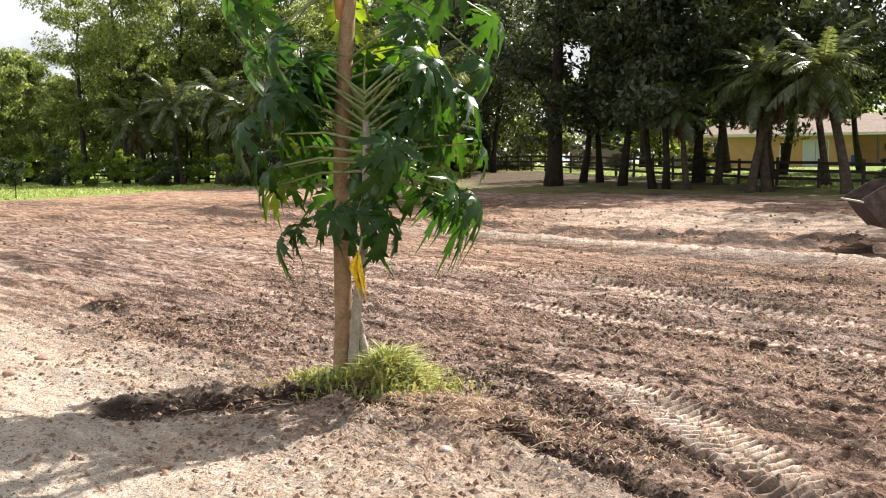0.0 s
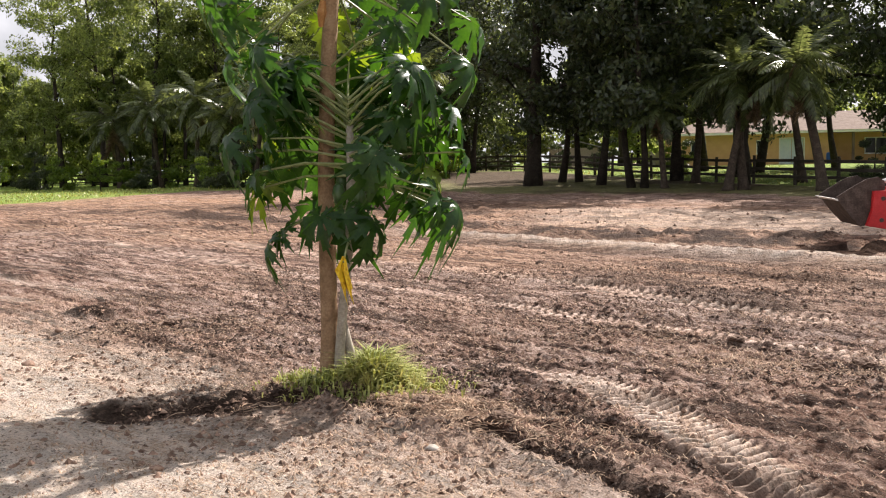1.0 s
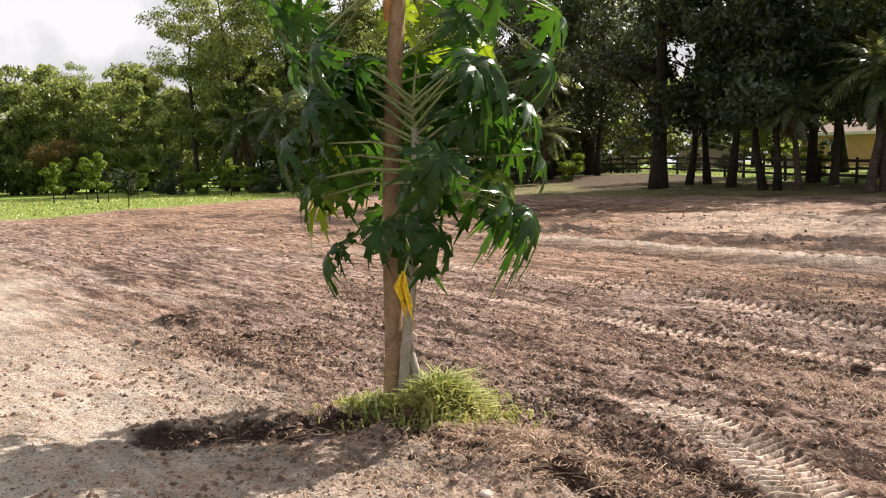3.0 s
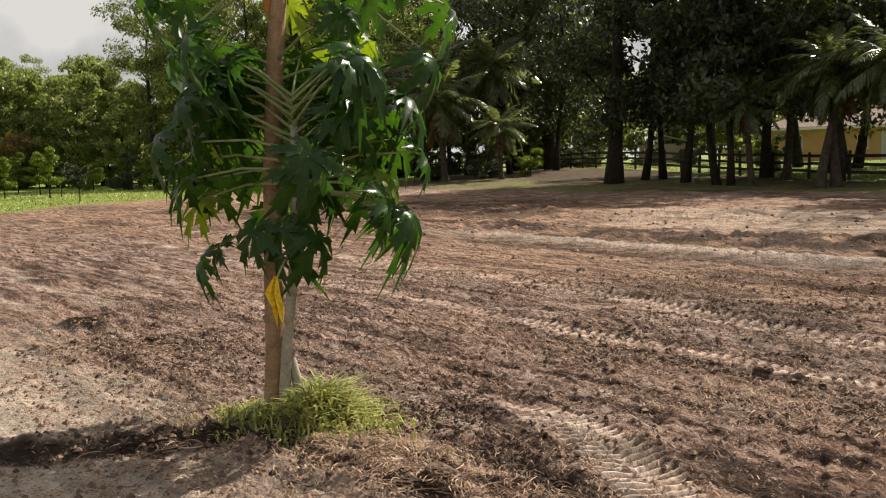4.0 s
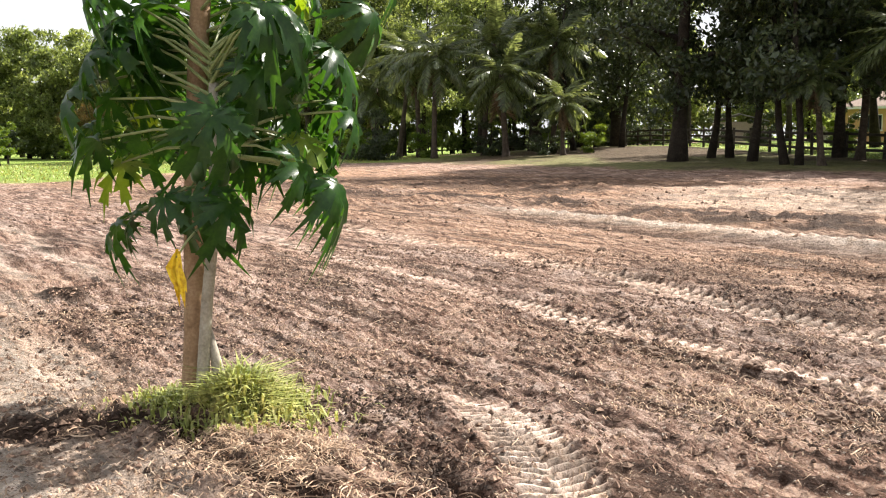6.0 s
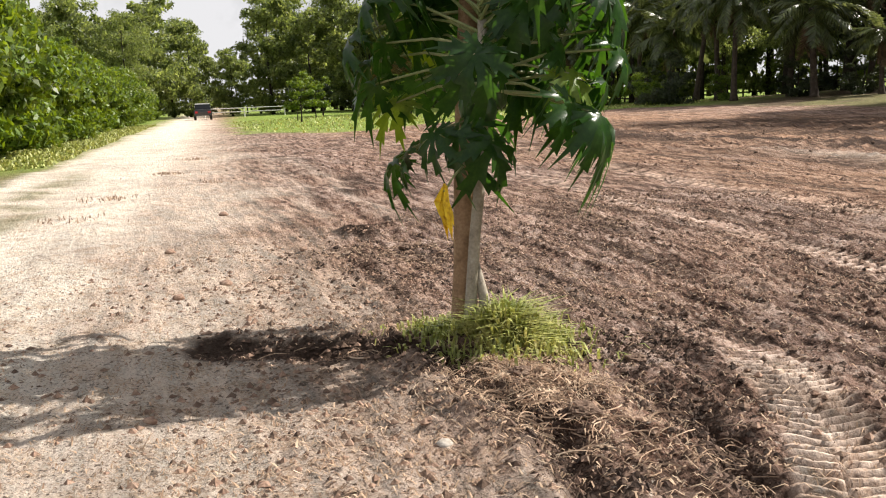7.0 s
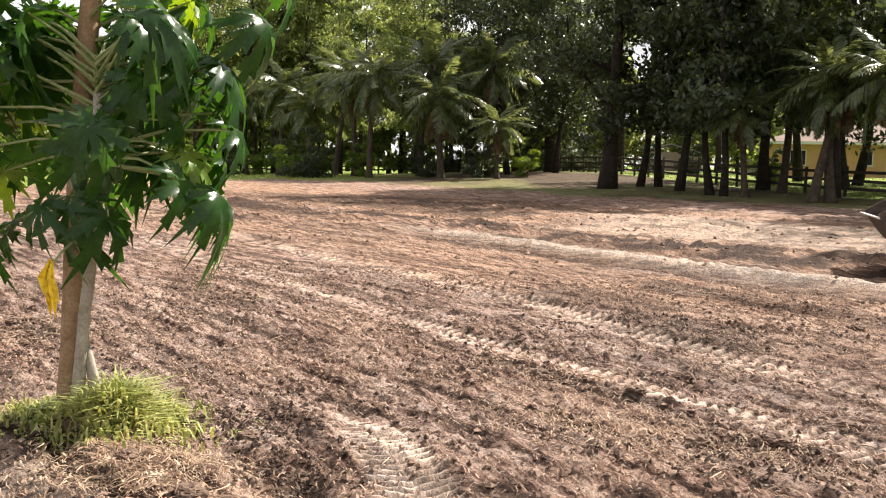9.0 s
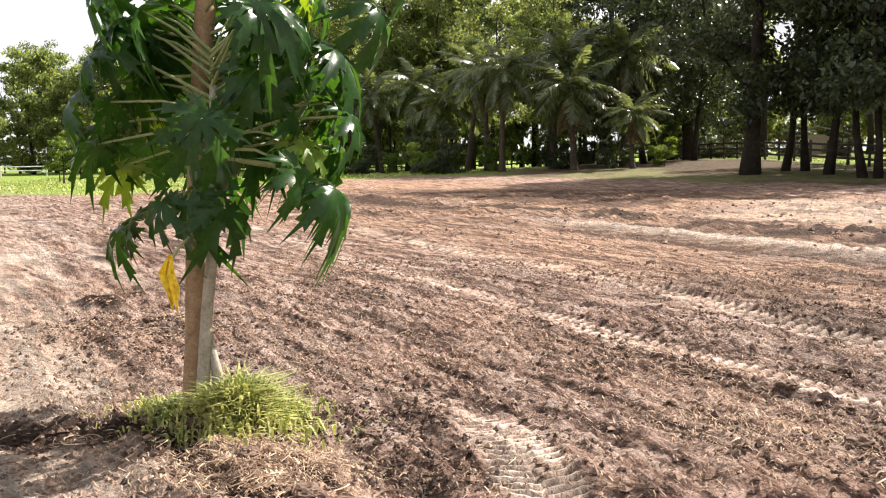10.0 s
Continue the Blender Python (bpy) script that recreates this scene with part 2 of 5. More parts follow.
M_CLOD = material("soil_clod", [(0.09, 0.055, 0.04), (0.20, 0.13, 0.094), (0.34, 0.245, 0.18)], 14, 0.95, 0.7, 60, vary=0.5, dist=0.01)
M_DAMP = material("damp_soil_clod", [(0.022, 0.013, 0.009), (0.06, 0.036, 0.025), (0.15, 0.10, 0.073)], 14, 0.9, 0.7, 60, vary=0.5, dist=0.01)
M_ROOT = material("pale_dry_root", [(0.17, 0.10, 0.065), (0.34, 0.235, 0.16), (0.55, 0.44, 0.33)], 9, 0.85, 0.3, 40, vary=0.4, dist=0.003)
M_ROCK = material("pale_limestone", [(0.26, 0.23, 0.19), (0.40, 0.36, 0.31), (0.52, 0.48, 0.43)], 14, 0.9, 0.6, 60, dist=0.008)
M_FENCE = material("dark_weathered_wood", [(0.025, 0.02, 0.015), (0.055, 0.045, 0.035), (0.11, 0.09, 0.075)], 5, 0.9, 0.5, 40, dist=0.01)
M_WALL = material("yellow_ochre_stucco", [(0.58, 0.34, 0.15), (0.66, 0.40, 0.19), (0.72, 0.46, 0.23)], 2, 0.9, 0.3, 40, dist=0.01)
M_ROOF = material("brown_shingle", [(0.13, 0.09, 0.07), (0.20, 0.145, 0.115), (0.27, 0.205, 0.165)], 3, 0.9, 0.5, 25, dist=0.02)
M_WHITE = material("white_paint", [(0.70, 0.69, 0.66), (0.78, 0.77, 0.74), (0.82, 0.81, 0.79)], 4, 0.5, 0.1, 40, dist=0.003)
M_SHED = material("pale_metal_roof", [(0.22, 0.215, 0.21), (0.30, 0.295, 0.29), (0.38, 0.375, 0.37)], 3, 0.5, 0.2, 20, dist=0.01)
M_GLASS = material("dark_window_glass", [(0.012, 0.014, 0.016), (0.02, 0.022, 0.025)], 1, 0.12, 0, 10, spec=0.3)
M_RED = material("faded_red_paint", [(0.38, 0.008, 0.012), (0.52, 0.012, 0.016), (0.60, 0.04, 0.04)], 5, 0.38, 0.15, 50, spec=0.5, dist=0.004)
M_STEEL = material("soil_caked_steel", [(0.04, 0.028, 0.022), (0.085, 0.062, 0.052), (0.16, 0.125, 0.105)], 7, 0.75, 0.5, 40, metal=0.2, dist=0.008)
M_EDGE = material("polished_steel_edge", [(0.62, 0.60, 0.57), (0.74, 0.73, 0.71), (0.80, 0.79, 0.78)], 9, 0.35, 0.2, 60, metal=0.7, dist=0.003)
M_RUBBER = material("black_rubber", [(0.018, 0.017, 0.016), (0.035, 0.033, 0.031), (0.07, 0.06, 0.05)], 8, 0.85, 0.4, 40, dist=0.006)
M_CARBODY = material("dark_car_paint", [(0.02, 0.022, 0.024), (0.03, 0.032, 0.034), (0.04, 0.042, 0.045)], 3, 0.3, 0, 20, spec=0.6)
M_BLUE = material("blue_plastic", [(0.03, 0.09, 0.30), (0.04, 0.12, 0.38), (0.05, 0.15, 0.42)], 5, 0.5, 0.1, 40, dist=0.003)
M_CURTAIN = material("pale_blue_door_paint", [(0.55, 0.62, 0.66), (0.66, 0.72, 0.75), (0.74, 0.78, 0.80)], 4, 0.6, 0.1, 30, dist=0.003)


# ---- mesh helpers ----
def mesh_of(name, bm, mat, smooth=False):
    me = bpy.data.meshes.new(name)
    bm.to_mesh(me)
    bm.free()
    me.materials.append(mat)
    if smooth:
        me.polygons.foreach_set("use_smooth", [True] * len(me.polygons))
    return me


def raw_mesh(name, verts, faces, mat, smooth=False):
    me = bpy.data.meshes.new(name)
    me.from_pydata(verts, [], faces)
    me.materials.append(mat)
    if smooth:
        me.polygons.foreach_set("use_smooth", [True] * len(me.polygons))
    me.update()
    return me


def part(name, bm, mat, parent=None, label="", smooth=False):
    """One bmesh, or a ready mesh, as one object under a thing or part."""
    me = mesh_of(name, bm, mat, smooth) if isinstance(bm, bmesh.types.BMesh) else bm
    ob = new(name, me)
    if parent:
        ob.parent = parent
    if label:
        ob["label"] = label
    return ob


def thing(name, m, label, category, group="", kind=""):
    ob = new(name)
    ob.matrix_basis = m
    ob.empty_display_size = 0.1
    return tagged(ob, label, category, group, kind)


def box(bm, x0, x1, y0, y1, z0, z1, bevel=0.0):
    vs = [bm.verts.new((x, y, z)) for z in (z0, z1) for y in (y0, y1) for x in (x0, x1)]
    fs = [bm.faces.new([vs[i] for i in q]) for q in ((0, 2, 3, 1), (4, 5, 7, 6), (0, 1, 5, 4), (2, 6, 7, 3), (0, 4, 6, 2), (1, 3, 7, 5))]
    if bevel:
        es = list({e for f in fs for e in f.edges})
        bmesh.ops.bevel(bm, geom=es, offset=bevel, segments=2, affect="EDGES", profile=0.6)
    return bm


def tube(bm, pts, radii, sides=8, lumps=0.0, rng=None, caps=True):
    """A tapered tube along points."""
    rings = []
    pts = [Vector(p) for p in pts]
    for i, p in enumerate(pts):
        d = (pts[min(i + 1, len(pts) - 1)] - pts[max(i - 1, 0)]).normalized()
        a = d.orthogonal().normalized() if abs(d.z) < 0.9 else Vector((1, 0, 0)).cross(d).normalized()
        b = d.cross(a)
        ring = []
        for k in range(sides):
            th = 2 * math.pi * k / sides
            r = radii[i] * (1 + (lumps * rng.uniform(-1, 1) if rng else 0))
            ring.append(bm.verts.new(p + (a * math.cos(th) + b * math.sin(th)) * r))
        rings.append(ring)
    for r0, r1 in zip(rings, rings[1:]):
        for k in range(sides):
            bm.faces.new((r0[k], r0[(k + 1) % sides], r1[(k + 1) % sides], r1[k]))
    if caps:
        bm.faces.new(rings[-1])
        bm.faces.new(list(reversed(rings[0])))
    return bm


def lathe_x(bm, profile, x0, sides=28):
    """Rings (x, radius) about the x axis through the origin."""
    rings = [[bm.verts.new((x0 + x, r * math.cos(2 * math.pi * k / sides), r * math.sin(2 * math.pi * k / sides))) for k in range(sides)] for x, r in profile]
    for a, b in zip(rings, rings[1:]):
        for k in range(sides):
            bm.faces.new((a[k], a[(k + 1) % sides], b[(k + 1) % sides], b[k]))
    bm.faces.new(rings[0])
    bm.faces.new(list(reversed(rings[-1])))
    return bm


def extrude_profile(bm, pts, y0, y1, bevel=0.0):
    """A closed outline in x, z, pushed from y0 to y1."""
    a = [bm.verts.new((x, y0, z)) for x, z in pts]
    b = [bm.verts.new((x, y1, z)) for x, z in pts]
    n = len(pts)
    fs = [bm.faces.new(a), bm.faces.new(list(reversed(b)))]
    fs += [bm.faces.new((a[i], b[i], b[(i + 1) % n], a[(i + 1) % n])) for i in range(n)]
    bmesh.ops.recalc_face_normals(bm, faces=bm.faces[:])
    if bevel:
        bmesh.ops.bevel(bm, geom=list({e for f in fs[:2] for e in f.edges}), offset=bevel, segments=2, affect="EDGES")
    return bm


# ---- the lie of the land ----
def lattice(x, y, seed):
    """Smooth value noise on unit cells, 0 to 1."""
    xi, yi = np.floor(x).astype(np.int64), np.floor(y).astype(np.int64)
    fx, fy = x - xi, y - yi
    fx, fy = fx * fx * (3 - 2 * fx), fy * fy * (3 - 2 * fy)

    def rnd(a, b):
        h = (a * 374761393 + b * 668265263 + seed * 1442695041) & 0xFFFFFFFF
        h = ((h ^ (h >> 13)) * 1274126177) & 0xFFFFFFFF
        return ((h ^ (h >> 16)) & 0xFFFF) / 65535.0

    return (rnd(xi, yi) * (1 - fx) + rnd(xi + 1, yi) * fx) * (1 - fy) + (rnd(xi, yi + 1) * (1 - fx) + rnd(xi + 1, yi + 1) * fx) * fy


def fbm(x, y, scale, octaves=4, seed=1, gain=0.55):
    total, amp, norm = 0, 1.0, 0
    for o in range(octaves):
        total = total + amp * lattice(x * scale * 2**o + 17.3 * o, y * scale * 2**o - 9.1 * o, seed + o)
        norm += amp
        amp *= gain
    return total / norm - 0.5


def step(a, b, v):
    t = np.clip((v - a) / (b - a), 0, 1)
    return t * t * (3 - 2 * t)


def along(pts, x, y):
    """Distance from a polyline (signed, left of its way positive) and the run along it."""
    best, run, side, total = np.full(x.shape, 1e9), np.zeros(x.shape), np.ones(x.shape), 0.0
    for (ax, ay), (bx, by) in zip(pts, pts[1:]):
        dx, dy = bx - ax, by - ay
        n = math.hypot(dx, dy)
        t = np.clip(((x - ax) * dx + (y - ay) * dy) / n**2, 0, 1)
        d = np.hypot(x - ax - t * dx, y - ay - t * dy)
        near = d < best
        best = np.where(near, d, best)
        run = np.where(near, total + t * n, run)
        side = np.where(near, np.sign(dx * (y - ay) - dy * (x - ax)), side)
        total += n
    return best * side, run


def curve_through(pts, n=6):
    """A smooth line through points (Catmull-Rom)."""
    p = [np.array(q, float) for q in pts]
    p = [2 * p[0] - p[1], *p, 2 * p[-1] - p[-2]]
    out = []
    for a, b, c, d in zip(p, p[1:], p[2:], p[3:]):
        for k in range(n):
            t = k / n
            out.append(tuple(0.5 * (2 * b + (c - a) * t + (2 * a - 5 * b + 4 * c - d) * t**2 + (3 * b - a - 3 * c + d) * t**3)))
    return out + [tuple(p[-2])]


ROAD_P, ROAD_D, ROAD_N = np.array([-5.0, 0.5]), np.array([-0.78, 0.625]), np.array([-0.625, -0.78])
LONG_TRACK = curve_through([(-140, 96), (-60, 48), (-34, 31), (-20.5, 21.5), (-11.9, 15.2), (-3.7, 7.7), (-1.45, 5.75), (0.9, 3.6), (2.35, 2.4), (3.6, 1.35), (6.5, -1.2), (16, -9), (60, -42), (200, -150)])
SIDE_TRACK = curve_through([(-16, 22.5), (-6, 12.2), (0.2, 6.6), (2.2, 4.5), (3.4, 3.2), (4.6, 2.0), (7.5, -1.0)])
NEAR_TRACK = curve_through([(-5.6, 6.2), (-2.4, 3.2), (-0.45, 1.5), (0.5, 1.1), (1.02, 0.87), (1.48, 0.48), (1.86, -0.03), (2.14, -0.5), (2.34, -1.0), (2.65, -2.0), (2.9, -5.0)])
LIT_RIDGE = curve_through([(-16, 21.5), (-3.4, 14.9), (-0.4, 12.8), (1.5, 11.3), (2.65, 10.0), (3.9, 9.0), (5.0, 8.15), (9.5, 4.8)])
TREE_PIT = curve_through([(0.18, -0.42), (-0.25, -0.42), (-0.8, -0.72), (-1.15, -0.86)])
NEAR_RUT = curve_through([(0.25, -0.5), (0.6, -0.78), (1.05, -1.05), (1.45, -1.33), (1.8, -1.65), (2.3, -2.4)])
SIDE_RUT = curve_through([(1.35, -0.15), (1.7, -0.65), (2.0, -1.05), (2.45, -1.6), (2.8, -2.4)])
FENCE_LINE = [(17.5, 29.5), (10.4, 40.5), (4.2, 49.5), (-4.6, 67), (-13.5, 82), (-34, 84), (-60, 88)]
GRASS_EDGE = [(-140, 116), (-73, 60), (-46, 37.5), (-33.5, 27), (-26.5, 27.5), (-27.2, 38), (-24.5, 50), (-15, 46), (-5, 39.5), (4, 35.5), (14, 29), (40, 8)]


def land(x, y):
    """Height and surface (sand, grass, loose dark soil with painted shade) of the ground at arrays x, y."""
    off = (x - ROAD_P[0]) * ROAD_N[0] + (y - ROAD_P[1]) * ROAD_N[1]
    far = np.hypot(x - 2, y + 4)
    fade = 1 - step(25, 70, far)
    wob = fbm(x, y, 0.6, 3, 5)
    # tan sand from the road, out to the tree
    run = (x - ROAD_P[0]) * ROAD_D[0] + (y - ROAD_P[1]) * ROAD_D[1]
    sand = 0.36 * step(-2.9, -1.7, off + wob * 1.8) + 0.24 * step(-2.0, -0.8, off + wob * 2) + 0.40 * step(-0.5, 0.0, off + 0.012 * np.clip(run, 0, 30) + wob * 0.7)
    sand = sand * (0.72 + 0.28 * step(-0.2, 0.15, fbm(x, y, 1.3, 3, 41) + 0.1))
    gd, _ = along(GRASS_EDGE, x, y)
    grass = step(-0.6, 0.6, gd + wob * 4.0)
    verge = step(2.5, 2.9, off + wob * 0.8)
    grass = np.maximum(grass * (1 - step(-3.2, -2.2, off)), verge)
    # a thin worn strip of grass down the middle of the road
    middle = np.exp(-((off - 1.45 + wob) / 0.33) ** 2) * step(-0.12, 0.12, fbm(x, y, 0.8, 3, 44) + 0.04) * (1 - step(10, 16, run)) * step(-6, 1, run)
    grass = np.maximum(grass, 0.5 * middle)
    sand = sand * (1 - grass)
    # the trees' litter lies brown under them, and carries their painted shade
    fd, _ = along(FENCE_LINE, x, y)
    litter = grass * step(-0.3, 0.6, fd) * step(-22, -14, x) * (0.7 + 0.3 * step(-0.16, 0.06, fbm(x, y, 0.22, 3, 77)))
    grass = grass * (1 - 0.95 * litter)
    soil = (1 - grass) * fade
    # cross-field furrows follow the tractor's way
    ld, lr = 0.57 * x + 0.82 * y + 0.12 * wob, 0.82 * x - 0.57 * y
    z = 0.075 * fbm(x, y, 0.35, 3, 2) * fade
    rough = (1.0 - 0.6 * step(-3.0, -1.6, off)) * soil
    z += rough * (0.07 * fbm(ld, lr * 0.3, 2.4, 4, 3) + 0.10 * np.maximum(-0.1, fbm(x, y, 7.5, 4, 4, 0.7)))
    furrow = lattice(ld * 2.6, lr * 0.22, 31) + 0.6 * lattice(ld * 6.5, lr * 0.6, 32) - 0.8
    z += rough * 0.085 * furrow
    near = (1 - step(8, 14, far)) * (1 - grass) * (1.0 - 0.72 * step(-2.4, -1.2, off))
    lump = fbm(x, y, 9.0, 2, 14, 0.6)
    z += near * (0.065 * np.maximum(0, lump - 0.06) * (0.4 + 1.4 * step(-0.15, 0.2, fbm(x, y, 1.0, 3, 16))) + 0.03 * fbm(x, y, 17, 2, 18))
    # heaps of ploughed clods in the far field
    heap = step(12.6, 13.6, y + 0.7 * x) * (1 - step(16.2, 17.0, y + 0.7 * x)) + 0.85 * step(17, 18, y + 0.7 * x) * (1 - step(30, 34, y)) * (1 - step(-4, 2, x))
    z += soil * heap * (0.30 * np.maximum(0, fbm(x, y, 1.5, 4, 8)) + 0.24 * np.maximum(0, fbm(x, y, 4.0, 2, 9)))
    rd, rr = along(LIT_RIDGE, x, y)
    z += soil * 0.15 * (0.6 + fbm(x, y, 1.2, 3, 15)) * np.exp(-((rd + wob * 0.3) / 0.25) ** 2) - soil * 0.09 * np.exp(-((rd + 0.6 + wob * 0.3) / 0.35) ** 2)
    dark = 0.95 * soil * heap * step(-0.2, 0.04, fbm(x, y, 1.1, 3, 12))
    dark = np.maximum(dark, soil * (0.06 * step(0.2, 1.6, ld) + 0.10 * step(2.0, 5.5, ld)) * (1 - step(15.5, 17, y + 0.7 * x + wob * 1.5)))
    # the ridge's sunlit crest and shaded near side, put into the colour
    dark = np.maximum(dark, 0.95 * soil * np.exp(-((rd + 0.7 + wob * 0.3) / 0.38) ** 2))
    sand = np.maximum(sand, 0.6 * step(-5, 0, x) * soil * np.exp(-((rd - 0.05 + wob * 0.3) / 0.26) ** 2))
    # pale sandy stretch in front of the trees
    pale = step(16.4, 17.2, y + 0.7 * x + wob * 1.5) * (1 - step(24, 27, y + 0.7 * x)) * step(-2, 3, x + wob * 5)
    sand = np.maximum(sand, 0.26 * pale * (1 - grass))
    # tyre tracks with lug prints
    for pts, half, deep, pitch in ((LONG_TRACK, 0.10, 0.024, 0.11), (SIDE_TRACK, 0.16, 0.032, 0.13), (NEAR_TRACK, 0.145, 0.045, 0.078)):
        d, r = along(pts, x, y)
        inside = 1 - step(half, half + 0.07, np.abs(d))
        lug = 0.5 + 0.5 * np.cos(2 * np.pi * (r / pitch + np.abs(d) * 0.35 / pitch) + np.sign(d) * 0.9 + 0.6 * fbm(x, y, 3, 2, 55))
        lug = step(0.38, 0.62, lug) if pitch > 0.1 else step(0.5, 0.78, lug)
        shut = 0.35 + 0.65 * step(-0.28, 0.05, fbm(x, y, 0.5, 2, 51))
        if pitch < 0.1:
            shut = shut * (0.3 + 0.7 * step(9.0, 9.7, r))
            inside = inside * step(5.0, 6.5, r) * (0.35 + 0.65 * step(8.6, 9.3, r))
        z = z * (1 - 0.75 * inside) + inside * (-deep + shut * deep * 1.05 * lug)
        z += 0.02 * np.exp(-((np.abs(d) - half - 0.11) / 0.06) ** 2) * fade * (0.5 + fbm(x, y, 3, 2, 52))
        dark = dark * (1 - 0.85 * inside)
        # shade in the gaps between lugs is painted in as dark soil
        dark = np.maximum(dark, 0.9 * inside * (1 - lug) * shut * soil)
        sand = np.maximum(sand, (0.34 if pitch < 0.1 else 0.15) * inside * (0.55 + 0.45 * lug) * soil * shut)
    # two shallow wheel marks beside the road
    for lane in (-3.62, -2.95):
        d = off - lane + 0.35 * wob
        mark = np.exp(-(d / 0.13) ** 2) * step(0.5, 3, run) * (1 - grass)
        z -= 0.05 * mark
        dark = np.maximum(dark, 0.55 * mark * step(-0.2, 0.1, fbm(x, y, 0.7, 3, 88)))
        sand = np.maximum(sand, 0.35 * np.exp(-((d - 0.22) / 0.1) ** 2) * step(0.5, 3, run) * soil)
    # dug-out soil by the papaya, a rut before it, and two small holes by the road
    d, r = along(TREE_PIT, x, y)
    pit = 1 - step(0.08, 0.24, np.abs(d))
    z -= 0.10 * pit * (0.6 + 1.2 * np.abs(fbm(x, y, 5, 3, 65)))
    z += 0.09 * np.maximum(0, fbm(x, y, 6, 3, 64)) * np.exp(-((np.abs(d) - 0.24) / 0.12) ** 2)
    # dark mulch colour, deepened by painted shade along the pit
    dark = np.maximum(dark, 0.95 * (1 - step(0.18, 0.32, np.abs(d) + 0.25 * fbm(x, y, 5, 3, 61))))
    d, r = along(NEAR_RUT, x, y)
    z -= 0.075 * (1 - step(0.02, 0.16, np.abs(d + 0.2 * fbm(x, y, 2.5, 2, 62))))
    z += 0.04 * np.exp(-((d + 0.22) / 0.1) ** 2)
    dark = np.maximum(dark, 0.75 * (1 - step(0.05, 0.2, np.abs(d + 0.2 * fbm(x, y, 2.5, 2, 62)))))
    d, r = along(SIDE_RUT, x, y)
    ragged = np.abs(d + 0.3 * fbm(x, y, 3.5, 3, 68))
    z -= 0.06 * (1 - step(0.02, 0.15, ragged)) * step(0.0, 0.5, r)
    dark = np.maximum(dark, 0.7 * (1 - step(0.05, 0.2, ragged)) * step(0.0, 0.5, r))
    # the last two entries paint the loader bucket's shadow on the ground
    for hx, hy, hr in ((-3.55, 3.0, 0.34), (-6.85, 6.4, 0.3), (6.1, 9.4, 0.5), (6.9, 9.2, 0.5)):
        e = np.hypot((x - hx), (y - hy) * 1.25) / hr + 0.5 * fbm(x, y, 5, 3, 63)
        z += 0.10 * (1 - step(0.5, 1.0, e)) - 0.05 * (1 - step(0.1, 0.5, e))
        dark = np.maximum(dark, 0.9 * (1 - step(0.6, 1.05, e)))
    heapk = np.exp(-(((x + 2.2) / 0.7) ** 2 + ((y - 2.1) / 0.5) ** 2))
    z += heapk * (0.05 + 0.15 * np.maximum(0, fbm(x, y, 4, 3, 66)))
    dark = np.maximum(dark, 0.6 * heapk * step(-0.1, 0.1, fbm(x, y, 4, 3, 67)))
    # dark streaks along the furrows
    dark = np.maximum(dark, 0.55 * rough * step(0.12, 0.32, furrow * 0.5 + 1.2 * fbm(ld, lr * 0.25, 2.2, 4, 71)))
    z += 0.02 * np.maximum(0, fbm(x, y, 3, 3, 81)) * grass * fade
    z += 0.045 * np.exp(-((np.hypot(x - 0.15, y + 0.02)) / 0.45) ** 2)
    # the ground lifts gently towards the yard behind the fence
    z += 0.85 * step(30, 72, y) * step(-38, -5, x)
    # litter's dark share: brown leaves plus the trees' shade put into colour
    return z, sand, grass, np.maximum(dark * (1 - grass), 0.8 * litter)


def clay_of(x, y):
    """How far warm clay shows in the soil: most in the strip before the trees."""
    off = (x - ROAD_P[0]) * ROAD_N[0] + (y - ROAD_P[1]) * ROAD_N[1]
    v = y + 0.7 * x + 1.5 * fbm(x, y, 0.6, 3, 5)
    # clay fades out under the trees, as part of their painted shade
    return np.clip(0.6 * step(-3.0, -1.5, off + fbm(x, y, 0.9, 3, 6)) + 0.75 * step(5.6, 8.5, v) + 0.5 * step(15.8, 17.2, v), 0, 1) * (1 - 0.8 * step(26, 31, v)) * (0.75 + 0.25 * step(-0.2, 0.2, fbm(x, y, 0.5, 3, 47)))


def pressed_of(x, y):
    """Where wheels have pressed the loose crumbs flat."""
    out = np.zeros(x.shape)
    for pts, half in ((LONG_TRACK, 0.10), (SIDE_TRACK, 0.17), (NEAR_TRACK, 0.165)):
        d, r = along(pts, x, y)
        inside = 1 - step(half, half + 0.06, np.abs(d))
        if pts is NEAR_TRACK:
            inside = inside * step(8.4, 9.4, r)
        out = np.maximum(out, inside)
    return out


def height(x, y):
    return float(land(np.array([float(x)]), np.array([float(y)]))[0][0])


def spread(lo, hi, fine, reach_lo, reach_hi, grow=1.045):
    vals = list(np.arange(lo, hi, fine))
    s, v = fine, vals[-1]
    while v < reach_hi:
        s *= grow
        v += s
        vals.append(v)
    s, v = fine, lo
    while v > reach_lo:
        s *= grow
        v -= s
        vals.insert(0, v)
    return np.array(vals)


